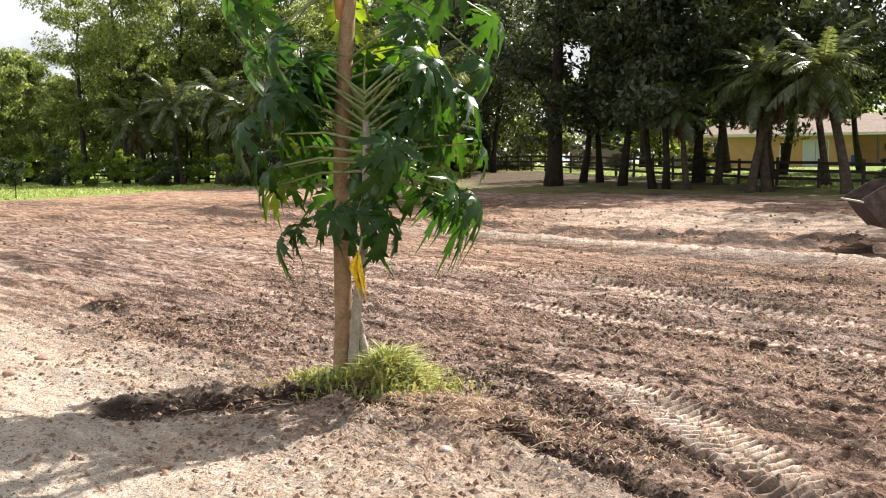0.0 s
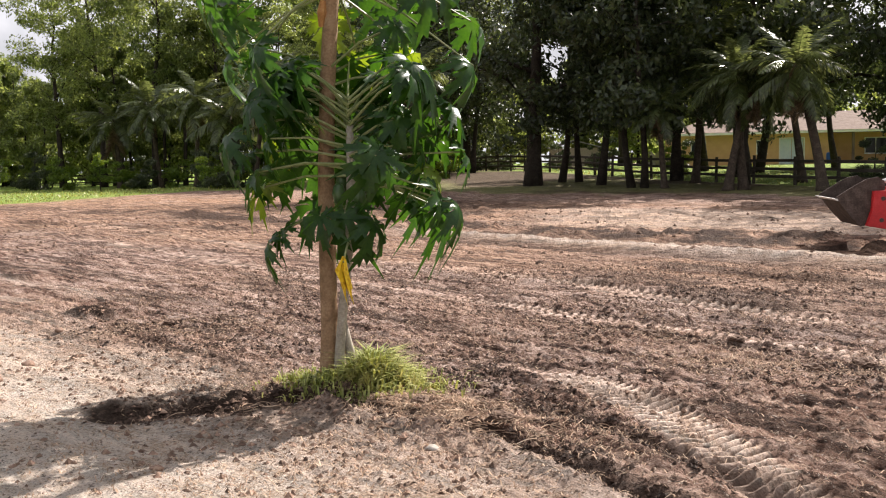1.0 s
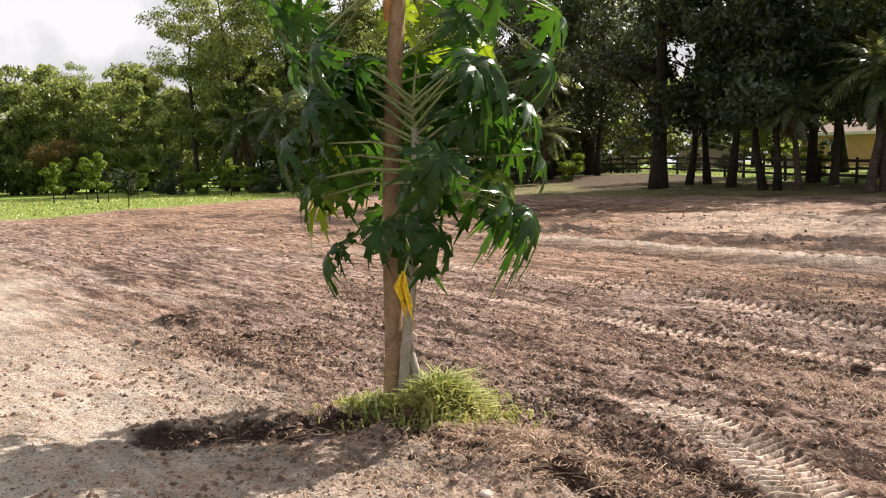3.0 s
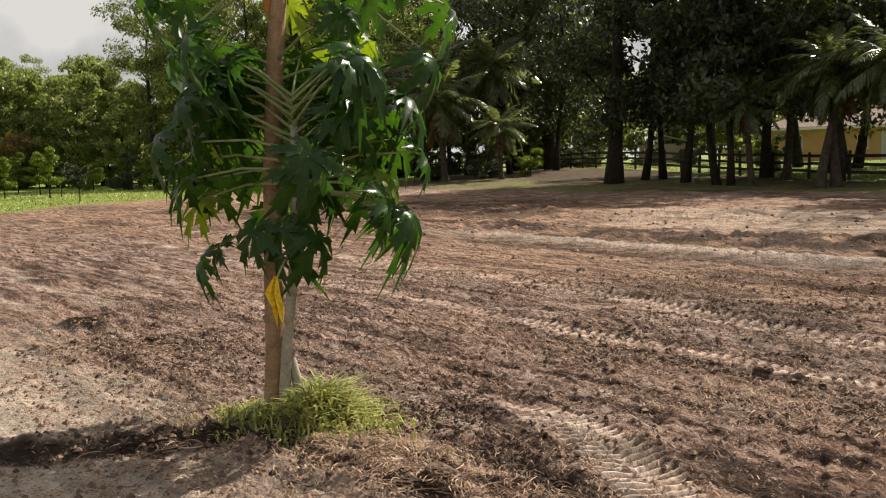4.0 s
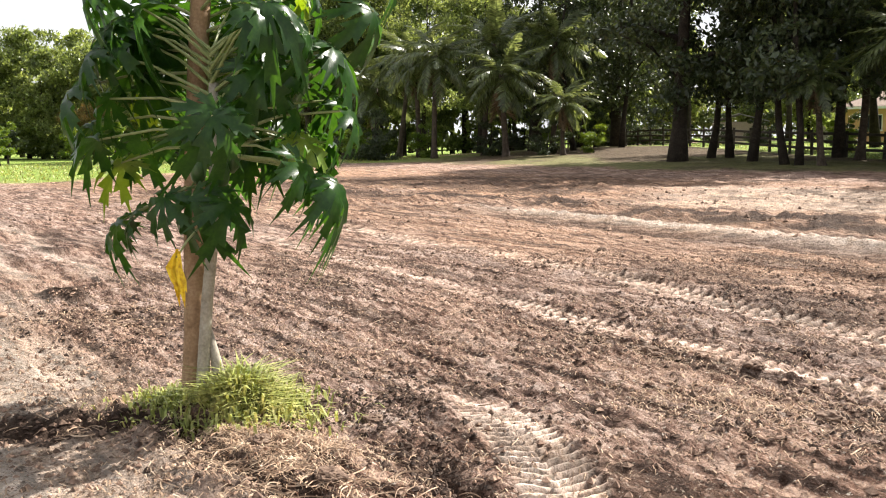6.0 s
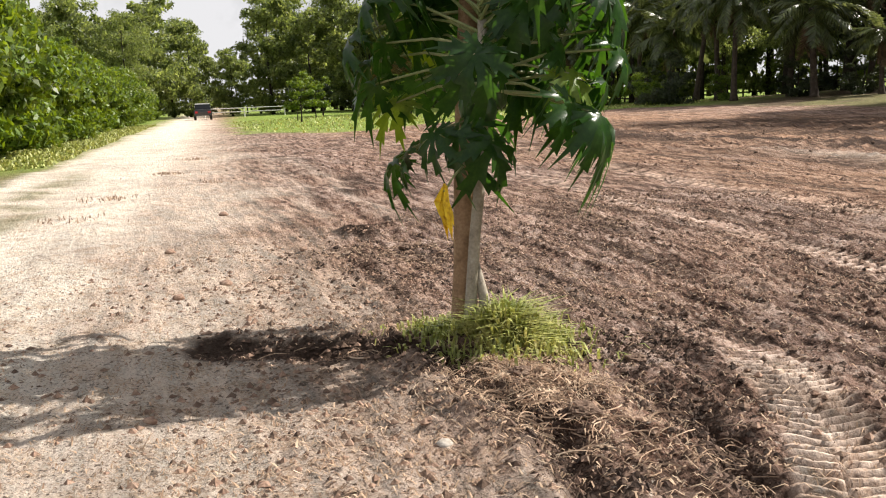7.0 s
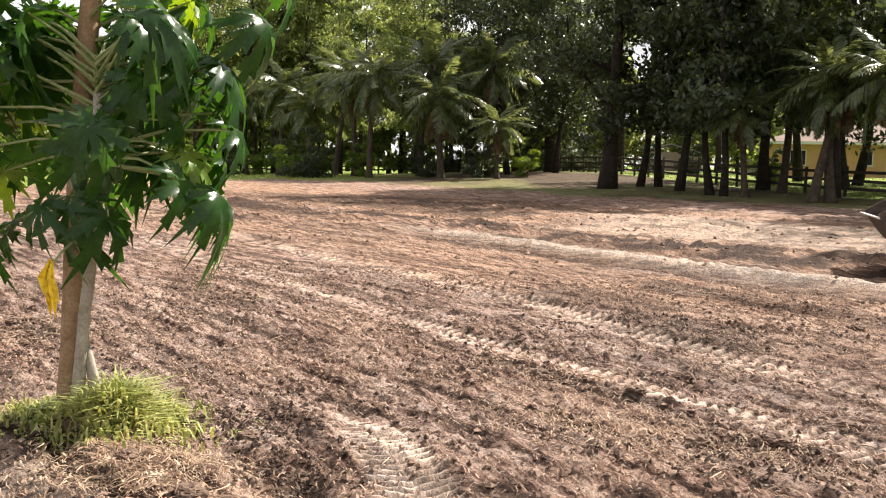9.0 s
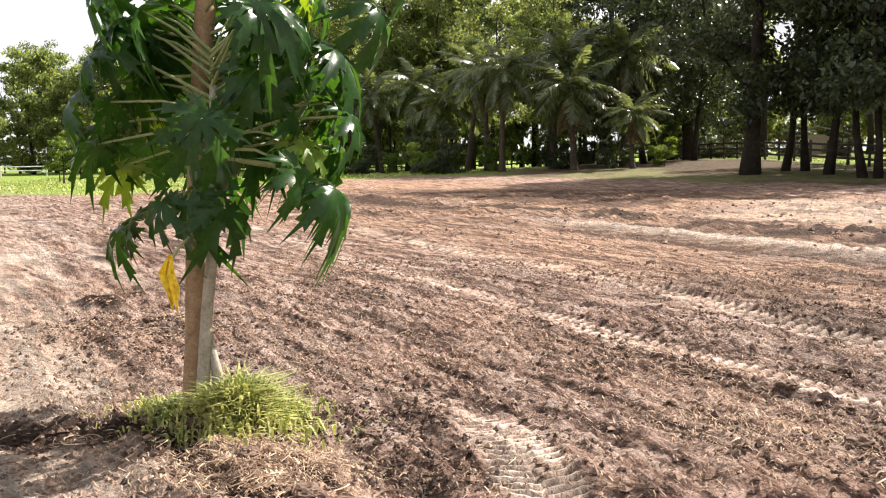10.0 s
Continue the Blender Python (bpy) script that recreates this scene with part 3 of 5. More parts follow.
def build_ground():
    xs, ys = spread(-1.2, 3.3, 0.015, -900, 900, 1.032), spread(-2.2, 2.5, 0.015, -900, 1200, 1.026)
    gx, gy = np.meshgrid(xs, ys)
    z, sand, grass, dark = land(gx, gy)
    nx, ny = len(xs), len(ys)
    co = np.stack([gx, gy, z], -1).reshape(-1, 3)
    i = (np.arange(ny - 1)[:, None] * nx + np.arange(nx - 1)[None]).ravel()
    quads = np.stack([i, i + 1, i + nx + 1, i + nx], 1)
    me = bpy.data.meshes.new("ground")
    me.vertices.add(len(co))
    me.vertices.foreach_set("co", co.ravel())
    me.loops.add(quads.size)
    me.loops.foreach_set("vertex_index", quads.ravel())
    me.polygons.add(len(quads))
    me.polygons.foreach_set("loop_start", np.arange(len(quads)) * 4)
    me.polygons.foreach_set("use_smooth", np.ones(len(quads), bool))
    me.update(calc_edges=True)
    a = me.attributes.new("surface", "FLOAT_COLOR", "POINT")
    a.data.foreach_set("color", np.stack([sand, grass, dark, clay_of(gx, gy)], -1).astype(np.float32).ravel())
    ld, lr = 0.57 * gx + 0.82 * gy + 0.12 * fbm(gx, gy, 0.6, 3, 5), 0.82 * gx - 0.57 * gy
    f = me.attributes.new("furrow", "FLOAT_VECTOR", "POINT")
    f.data.foreach_set("vector", np.stack([ld * 9.5, lr * 1.0, 0 * z], -1).astype(np.float32).ravel())
    p = me.attributes.new("pressed", "FLOAT", "POINT")
    p.data.foreach_set("value", pressed_of(gx, gy).astype(np.float32).ravel())
    me.materials.append(M_GROUND)
    tagged(new("ground", me), "tilled brown soil field with tyre tracks, sandy track and grass", "ground", kind="structure")


build_ground()


# ---- trees ----
def leaf_cloud(rng, clumps, per, size, flat=0.7, droop=0.3):
    """Many small pointed leaves round clump centres (centre, radius). Returns verts, faces."""
    vs, fs = [], []
    for c, r in clumps:
        for _ in range(per):
            d = Vector((rng.gauss(0, 1), rng.gauss(0, 1), rng.gauss(0, 1) * flat))
            d = d.normalized() * r * rng.random() ** 0.45
            p = Vector(c) + Vector((d.x, d.y, d.z * flat))
            s = size * rng.uniform(0.55, 1.35)
            a = Vector((rng.uniform(-1, 1), rng.uniform(-1, 1), rng.uniform(-1, 0.4) - droop)).normalized()
            b = a.cross(Vector((rng.uniform(-1, 1), rng.uniform(-1, 1), rng.uniform(-1, 1)))).normalized()
            k = len(vs)
            vs += [p - a * s, p + b * s * 0.42, p + a * s, p - b * s * 0.42]
            fs.append((k, k + 1, k + 2, k + 3))
    return vs, fs


def build_tree(name, seed, tall, spread_r, bole, trunk_r, leaf_mat, per=70, leaf=0.22, clump_n=46, label="", category="tree", low=0.35, lean=0.0, limbs=7, clump_r=0.16, group="trees along the fence", bend=0.035):
    """A tapered trunk with limbs and a ragged crown, standing at the origin."""
    rng = random.Random(seed)
    root = thing(name, Matrix(), label, category, group)
    bm = bmesh.new()
    top = tall * 0.86
    pts, radii = [], []
    for i in range(9):
        t = i / 8
        pts.append((lean * t * tall + math.sin(2.4 * t + seed) * bend * tall * t + rng.uniform(-1, 1) * 0.012 * tall * t, math.cos(3.1 * t + seed) * bend * tall * t, t * top - 0.15))
        radii.append(trunk_r * (1.35 if i == 0 else 1) * (1 - 0.86 * t))
    tube(bm, pts, radii, 10, 0.08, rng)
    clumps = []
    for k in range(limbs):
        t = rng.uniform(bole, 0.95)
        i = min(7, int(t * 8))
        base = Vector(pts[i]).lerp(Vector(pts[i + 1]), t * 8 - i)
        ang = 2 * math.pi * (k / limbs) + rng.uniform(-0.5, 0.5)
        reach = spread_r * rng.uniform(0.55, 1.0) * (1.15 - 0.55 * (t - bole) / (1 - bole))
        end = base + Vector((math.cos(ang) * reach, math.sin(ang) * reach, rng.uniform(-0.02, 0.16) * tall))
        mid = base.lerp(end, 0.5) + Vector((0, 0, 0.03 * tall))
        r0 = max(0.03, trunk_r * 0.42 * (1 - 0.6 * t))
        tube(bm, [base, mid, end], [r0, r0 * 0.6, r0 * 0.2], 6)
        for f in (0.45, 0.75, 1.0):
            clumps.append((base.lerp(end, f) + Vector((rng.uniform(-1, 1), rng.uniform(-1, 1), rng.uniform(-0.4, 0.6))) * spread_r * 0.14, spread_r * rng.uniform(0.22, 0.36)))
    while len(clumps) < clump_n:
        z = rng.uniform(low, 1.0)
        prof = math.sin(math.pi * min(1, max(0.06, (z - low) / (1.04 - low)))) ** 0.6
        ang, rr = rng.uniform(0, 2 * math.pi), spread_r * prof * math.sqrt(rng.random())
        ax = lean * z * tall
        clumps.append(((ax + math.cos(ang) * rr, math.sin(ang) * rr, z * tall), spread_r * rng.uniform(0.6, 1.3) * clump_r * 1.5))
    part("trunk", bm, M_BARK, root, smooth=True)
    vs, fs = leaf_cloud(rng, clumps, int(per * 2.3), leaf * 0.6)
    part("crown", raw_mesh("crown", vs, fs, leaf_mat), None, root)
    return root


def frond_mesh(seed, length, droop, mat, width=0.62, pairs=40, sag=0.5):
    """A coconut frond along +x: arching midrib with hanging leaflets."""
    rng = random.Random(seed)
    vs, fs, mid = [], [], []
    for i in range(pairs + 1):
        t = i / pairs
        mid.append(Vector((length * (t - 0.12 * droop * t * t), 0, length * (0.16 * t - droop * 0.55 * t * t))))
    for i in range(pairs):
        k, w = len(vs), 0.035 * (1 - 0.85 * i / pairs)
        p, q = mid[i], mid[i + 1]
        vs += [p + Vector((0, w, 0)), q + Vector((0, w, 0)), q + Vector((0, -w, 0)), p + Vector((0, -w, 0)), p + Vector((0, 0, w)), q + Vector((0, 0, w))]
        fs += [(k, k + 1, k + 5, k + 4), (k + 4, k + 5, k + 2, k + 3), (k, k + 3, k + 2, k + 1)]
        t = i / pairs
        if t < 0.12:
            continue
        ll = width * length * 0.36 * math.sin(math.pi * min(1, 0.12 + 0.86 * t)) ** 0.7 * rng.uniform(0.8, 1.1)
        for s in (-1, 1):
            d = Vector((0.55, s * 0.8, -sag * rng.uniform(0.4, 1.5))).normalized()
            e = (q - p).normalized() * 0.062 * length / 3.5
            k = len(vs)
            a, b, c = p, p + d * ll * 0.55, p + d * ll + Vector((0, 0, -sag * ll * 0.35))
            vs += [a - e * 0.6, a + e * 0.6, b + e, b - e, c]
            fs += [(k, k + 1, k + 2, k + 3), (k + 3, k + 2, k + 4)]
    return raw_mesh("frond", vs, fs, mat)


FRONDS = [frond_mesh(i, 4.5, 0.75 + 0.25 * (i % 3), M_FROND, sag=0.5 + 0.25 * (i % 2)) for i in range(4)]
FRONDS_DRY = [frond_mesh(10 + i, 3.4, 1.2, M_FROND_DRY, sag=1.1) for i in range(2)]


def build_palm(seed, tall, lean, trunk_r=0.17, fronds=26, dry=5, label="", scale=1.0, group="coconut palms by the field"):
    rng = random.Random(seed)
    root = thing("coconut_palm", Matrix(), label, "palm tree", group)
    bm = bmesh.new()
    pts = [(lean * (t**1.4) * tall, 0.04 * tall * math.sin(2.2 * t), t * tall - 0.1) for t in (0, 0.05, 0.12, 0.25, 0.4, 0.55, 0.7, 0.85, 1)]
    tube(bm, pts, [trunk_r * r for r in (1.9, 1.45, 1.2, 1.05, 1, 0.95, 0.9, 0.85, 0.8)], 12, 0.05, rng)
    part("trunk", bm, M_PALM_BARK, root, smooth=True)
    top = Vector(pts[-1])
    for k in range(fronds + dry):
        old = k >= fronds
        yaw = k * 137.5 + rng.uniform(-15, 15)
        pitch = rng.uniform(52, 84) if old else -74 + 122 * ((k + 0.5) / fronds) ** 0.85
        ob = part("frond", rng.choice(FRONDS_DRY if old else FRONDS), None, root, "dry brown hanging frond" if old else "")
        ob.matrix_basis = Matrix.Translation(top + Vector((0, 0, rng.uniform(-0.25, 0.1)))) @ pose(0, 0, 0, 0, 0, yaw) @ pose(0, 0, 0, rng.uniform(-18, 18), pitch, 0) @ Matrix.Scale(scale * rng.uniform(0.85, 1.1), 4)
    return root


def plant(ob, x, y, turn=0, size=1.0, sink=0.0, first=False):
    """Stand a tree, or a copy of it, on the ground."""
    m = Matrix.Translation((x, y, height(x, y) - sink)) @ pose(0, 0, 0, 0, 0, turn)
    if first:
        ob.matrix_basis = m @ Matrix.Scale(size, 4)
        return ob
    c = copy_thing(ob, m)
    c.scale = (size, size, size)
    return c


class Grove:
    """Plants a kind of tree again and again: the first stands, the others are copies."""

    def __init__(self, ob):
        self.ob, self.used = ob, False
        self.tall = max(v.co.z for c in ob.children for v in c.data.vertices)
        self.wood = ob.name.split(".")[0] in ("leafy_tree", "pine_tree")

    def at(self, x, y, turn=0, size=1.0, label=""):
        far, bearing = math.hypot(x - 3, y + 4), math.degrees(math.atan2(x - 3, y + 4))
        if self.wood and bearing < -33 and far > 80:
            # the wood's ragged top, with a gap over the road
            rise = 3.4 if abs(bearing + 49.8) < 1.8 else 5.9 + 0.7 * math.sin(1.7 * bearing) + 0.6 * math.sin(5.1 * bearing)
            size = (far * math.tan(radians(rise)) + 1.2) / self.tall
        c = plant(self.ob, x, y, turn, size, first=not self.used)
        self.used = True
        if label:
            c["label"] = label
        return c


oak = Grove(build_tree("shade_tree", 1, 21, 5.8, 0.26, 0.5, M_LEAF_DARK, per=62, leaf=0.33, clump_n=80, low=0.13, label="large dark shade tree with thick forked trunk by fence", limbs=11))
oak_b = Grove(build_tree("shade_tree", 2, 20, 4.8, 0.24, 0.21, M_LEAF_DARK, per=50, leaf=0.34, clump_n=74, low=0.15, label="dark green tree with slender trunk by the fence", limbs=11, bend=0.085, lean=0.05))
mid_a = Grove(build_tree("leafy_tree", 3, 21, 4.6, 0.32, 0.30, M_LEAF_MID, per=95, leaf=0.25, clump_n=70, low=0.26, label="tall leafy green tree behind the field", limbs=9))
mid_b = Grove(build_tree("leafy_tree", 4, 17, 4.2, 0.2, 0.24, M_LEAF_MID, per=95, leaf=0.25, clump_n=62, low=0.16, label="leafy tree with low branches behind field", limbs=10))
pine_a = Grove(build_tree("pine_tree", 5, 20, 3.0, 0.55, 0.22, M_LEAF_PINE, per=54, leaf=0.31, clump_n=44, low=0.5, label="tall slash pine with bare trunk and tufted crown", limbs=12, clump_r=0.2, group="pines behind the field"))
pine_b = Grove(build_tree("pine_tree", 6, 18, 2.6, 0.45, 0.19, M_LEAF_PINE, per=54, leaf=0.31, clump_n=40, low=0.42, lean=0.015, label="slash pine with open tufted crown", limbs=12, clump_r=0.2, group="pines behind the field"))
bush_d = Grove(build_tree("bush", 7, 3.4, 1.7, 0.08, 0.10, M_LEAF_DARK, per=110, leaf=0.13, clump_n=34, low=0.05, label="dark rounded bush at the grass edge", category="bush", limbs=8, group="bushes at the field's edge"))
bush_g = Grove(build_tree("bush", 8, 2.7, 1.5, 0.08, 0.07, M_LEAF_HEDGE, per=100, leaf=0.12, clump_n=30, low=0.06, label="bright green leafy bush at grass edge", category="bush", limbs=8, group="bushes at the field's edge"))
young = Grove(build_tree("young_tree", 9, 3.6, 1.25, 0.34, 0.06, M_LEAF_HEDGE, per=95, leaf=0.13, clump_n=28, low=0.36, label="young fruit tree with round crown on grass", limbs=8, group="young trees on the grass"))
young_d = Grove(build_tree("young_tree", 10, 3.2, 1.0, 0.3, 0.05, M_LEAF_DARK, per=95, leaf=0.13, clump_n=26, low=0.32, label="dark young tree with round crown on grass", limbs=8, group="young trees on the grass"))
hedge = Grove(build_tree("hedge_shrub", 11, 4.6, 2.5, 0.06, 0.09, M_LEAF_HEDGE, per=110, leaf=0.24, clump_n=64, low=0.05, label="dense sunlit green shrub in a hedge row", category="shrub", limbs=10, group="hedge beside the sandy road"))
flame = Grove(build_tree("flowering_tree", 12, 6.5, 3.6, 0.3, 0.16, M_LEAF_ORANGE, per=110, leaf=0.16, clump_n=44, low=0.42, label="spreading tree with dull orange blossom", limbs=9))

oak.at(-2.2, 44.6, 20, 0.85)
oak.at(-9.5, 70, 140, 0.95)
oak.at(18.5, 52, 250, 0.9)
# three oaks added to shade the field, the first out of view
oak.at(22.5, 43, 100, 1.1)
oak.at(9.6, 52.5, 170, 0.95)
oak.at(17.8, 47, 40, 0.95)
oak_b.at(-0.8, 47.7, 10, 0.9)
oak_b.at(1.4, 44, 75, 1.0)
oak_b.at(2.9, 41.2, 190, 0.85)
oak_b.at(3.5, 40.6, 300, 0.8)
# added behind the palms to cast shade on the field
oak_b.at(8.3, 41.6, 120, 1.05)
oak_b.at(-13.5, 75, 30, 1.05)
oak.at(-14.5, 64, 80, 0.9)
mid_a.at(-20, 68, 200, 0.8)
mid_b.at(-25.5, 70, 310, 0.85)
oak_b.at(-11, 61, 250, 0.85)
oak_b.at(10.9, 55, 15, 1.2)
# two trees added to the right, sized for their shadow on the field
oak_b.at(19.5, 40, 60, 1.25)
oak_b.at(24, 35, 160, 1.3)
oak_b.at(-8.5, 66, 100, 0.95)
pine_b.at(0.15, 47.8, 100, 1.0)
mid_a.at(5.4, 47, 180, 0.9)
mid_a.at(-6, 88, 60, 1.1)
mid_a.at(3, 96, 20, 1.0)
mid_a.at(13, 92, 300, 1.0)
mid_a.at(24, 66, 120, 1.0)
mid_a.at(29, 70, 20, 1.05)
oak_b.at(16.5, 60, 200, 1.0)
oak_b.at(21, 48, 90, 0.9)
mid_a.at(-17, 92, 222, 1.1)
mid_b.at(-12, 82, 80, 1.1)
mid_b.at(-21, 82, 10, 1.0)
mid_b.at(9, 84, 190, 1.1)
rng0 = random.Random(77)
# the wood behind the palms, round to the end of the road
for k, (x, y) in enumerate([(-27, 86), (-33, 92), (-38, 86), (-45, 94), (-50, 88), (-57, 96), (-63, 92), (-70, 99), (-77, 96), (-30, 104), (-42, 108), (-54, 112), (-68, 116), (-80, 112)]):
    (mid_a, pine_a, mid_b, pine_b)[k % 4].at(x, y, rng0.uniform(0, 360), rng0.uniform(0.85, 1.1))
for k in range(15):
    x, y = -60 - 5.2 * k + rng0.uniform(-2, 2), 112 - 0.6 * k + rng0.uniform(-5, 6)
    (pine_a, pine_b)[k % 2].at(x, y, rng0.uniform(0, 360), rng0.uniform(0.8, 1.05))
for k in range(15):
    x, y = -96 - 5.0 * k + rng0.uniform(-2, 2), 118 - 5.0 * k + rng0.uniform(-4, 4)
    (mid_a, pine_a, mid_b)[k % 3].at(x, y, rng0.uniform(0, 360), rng0.uniform(0.95, 1.25))
for k in range(8):
    (mid_b, mid_a)[k % 2].at(-70 - 5 * k, 44 - 2.5 * k + rng0.uniform(-3, 3), rng0.uniform(0, 360), rng0.uniform(0.8, 1.0))

for x, y, q in ((-45, 80, 0.95), (-42, 83, 1.05), (-38.5, 80, 1.0), (-35, 84, 1.1), (-31.5, 80, 1.05), (-28, 84, 1.1), (-24, 82, 1.05)):
    (pine_a if x % 1 else pine_b).at(x, y, x * 50 % 360, q)
# added to shade the field; the two outermost stand out of view
for x, y, q in ((28, 40, 1.35), (8, 59, 1.25), (33, 32, 1.3)):
    oak_b.at(x, y, x * 33 % 360, q)
wall_t = Grove(build_tree("leafy_tree", 14, 15, 4.4, 0.1, 0.2, M_LEAF_MID, per=46, leaf=0.42, clump_n=96, low=0.03, label="dense leafy tree, branched to the ground", limbs=12))
wall_d = Grove(build_tree("leafy_tree", 15, 12, 4.2, 0.1, 0.2, M_LEAF_MID, per=46, leaf=0.42, clump_n=90, low=0.03, label="dense low tree, branched to the ground", limbs=12))
for k in range(17):
    (wall_t, wall_d, wall_t)[k % 3].at(-14 - 4.3 * k + rng0.uniform(-1, 1), 84 + 0.35 * k + rng0.uniform(-3, 4), rng0.uniform(0, 360), rng0.uniform(0.85, 1.2))
for k in range(9):
    (wall_d, wall_t)[k % 2].at(-24 + 7.5 * k + rng0.uniform(-1.5, 1.5), 122 + rng0.uniform(-5, 6), rng0.uniform(0, 360), rng0.uniform(1.0, 1.25))
for k in range(14):
    (wall_d, wall_t, wall_d)[k % 3].at(-72 - 4.4 * k + rng0.uniform(-1, 1), 104 + 0.5 * k - 0.22 * k * k + rng0.uniform(-3, 3), rng0.uniform(0, 360), rng0.uniform(0.95, 1.3))
for k in range(9):
    (wall_d, wall_t)[k % 2].at(-92 - 6 * k, 62 - 2.0 * k + rng0.uniform(-3, 3), rng0.uniform(0, 360), rng0.uniform(1.0, 1.3))
for x, y in ((-9, 100), (5, 103), (14, 101), (21, 97), (-1.5, 122), (29, 92), (-16, 103)):
    wall_d.at(x, y, x * 40 % 360, 1.0)
for x, y, q in ((-7.5, 74, 0.9), (1.2, 70, 0.8), (-10.5, 80, 1.1), (6.3, 58, 0.7), (-2.2, 72, 0.7)):
    bush_d.at(x, y, x * 70 % 360, q)
for k in range(24):
    a, d = radians(-78 + 2.35 * k), 132 + rng0.uniform(-8, 8)
    (wall_d, wall_t)[k % 2].at(3 + d * math.sin(a), -4 + d * math.cos(a), k * 77 % 360, rng0.uniform(1.0, 1.3))
for x, y, q in ((-40, 77, 1.1), (-46.5, 79, 1.1), (-52, 81, 1.05), (-34, 79, 1.0)):
    mid_a.at(x, y, x * 21 % 360, q)
palm_a = Grove(build_palm(1, 7.0, 0.04, label="coconut palm with drooping green fronds", scale=0.76))
palm_b = Grove(build_palm(2, 7.4, -0.14, fronds=26, dry=6, label="tall leaning coconut palm with dry hanging fronds", scale=0.8))
palm_c = Grove(build_palm(3, 4.8, 0.05, fronds=24, dry=7, label="short coconut palm with dry lower fronds", scale=0.72))
palm_d = Grove(build_palm(4, 5.3, -0.2, trunk_r=0.19, fronds=24, dry=15, label="leaning coconut palm before the fence", scale=0.62))
palm_e = Grove(build_palm(5, 5.2, 0.05, trunk_r=0.18, fronds=26, dry=16, label="bushy coconut palm before the fence", scale=0.6))
for g, x, y, turn, size in ((palm_e, 7.7, 37.5, 90, 1.0), (palm_d, 7.0, 37.3, 200, 0.9), (palm_d, 10.5, 35, 0, 1.0), (palm_e, 4.4, 39.8, 140, 0.74), (palm_a, 6.2, 44.5, 250, 1.0), (palm_b, 11.2, 43, 10, 0.95),
                            (palm_a, -18.7, 54, 30, 0.96), (palm_c, -13.7, 53.5, 190, 1.08), (palm_c, -9.9, 53, 70, 0.72), (palm_b, -16.2, 57, 160, 1.0), (palm_a, -21.3, 58, 210, 1.0), (palm_a, -11.8, 58, 280, 1.05),
                            (palm_b, -24.5, 62, 240, 1.0), (palm_c, -27.4, 64, 300, 1.15), (palm_a, -31.0, 66, 10, 1.05), (palm_b, -36, 70, 90, 0.95), (palm_c, -41.5, 73, 220, 1.3)):
    g.at(x, y, turn, size)
for g, x, y, size in ((bush_d, -22.7, 53.5, 1.0), (bush_d, -26.3, 58, 0.9), (bush_g, -25, 55, 0.85), (bush_g, -20.2, 57, 0.9), (bush_d, -15.2, 55.5, 0.75), (bush_d, -11.4, 55, 0.8), (bush_g, -8.6, 56, 0.7), (bush_g, -33.5, 68, 0.9), (bush_d, -35.6, 66, 0.8), (bush_g, -38, 67, 0.9), (bush_g, -44, 68, 1.1),
                      (bush_d, -48, 70, 1.0), (bush_g, -15.6, 72, 1.0), (bush_d, -17.8, 73, 0.9), (bush_g, 5.9, 53, 0.7), (bush_d, 13.6, 39.5, 0.6), (bush_g, -53, 72, 1.1), (bush_d, -12.4, 76, 1.0)):
    g.at(x, y, x * 57 % 360, size)
for g, x, y, size in ((young_d, -30.2, 39, 0.75), (young, -39.5, 48.5, 0.95), (young, -43.5, 49, 0.8), (young_d, -41.3, 52, 0.8), (young, -46, 43.5, 1.0), (young_d, -50, 47, 0.9), (young, -47.8, 58, 0.95),
                      (young, -56, 55, 1.0), (young_d, -60, 60, 1.0), (young, -66, 66, 1.1), (young, -54, 63, 1.0), (young, -36, 60, 0.8)):
    g.at(x, y, x * 91 % 360, size)
flame.at(-72, 84, 0, 1.0)
for k in range(46):
    s = 17 + 2.5 * k
    p = ROAD_P + ROAD_D * s + ROAD_N * (5.9 + rng0.uniform(-0.4, 0.4))
    hedge.at(p[0], p[1], rng0.uniform(0, 360), (1.1 - 0.009 * k) * rng0.uniform(0.88, 1.1))


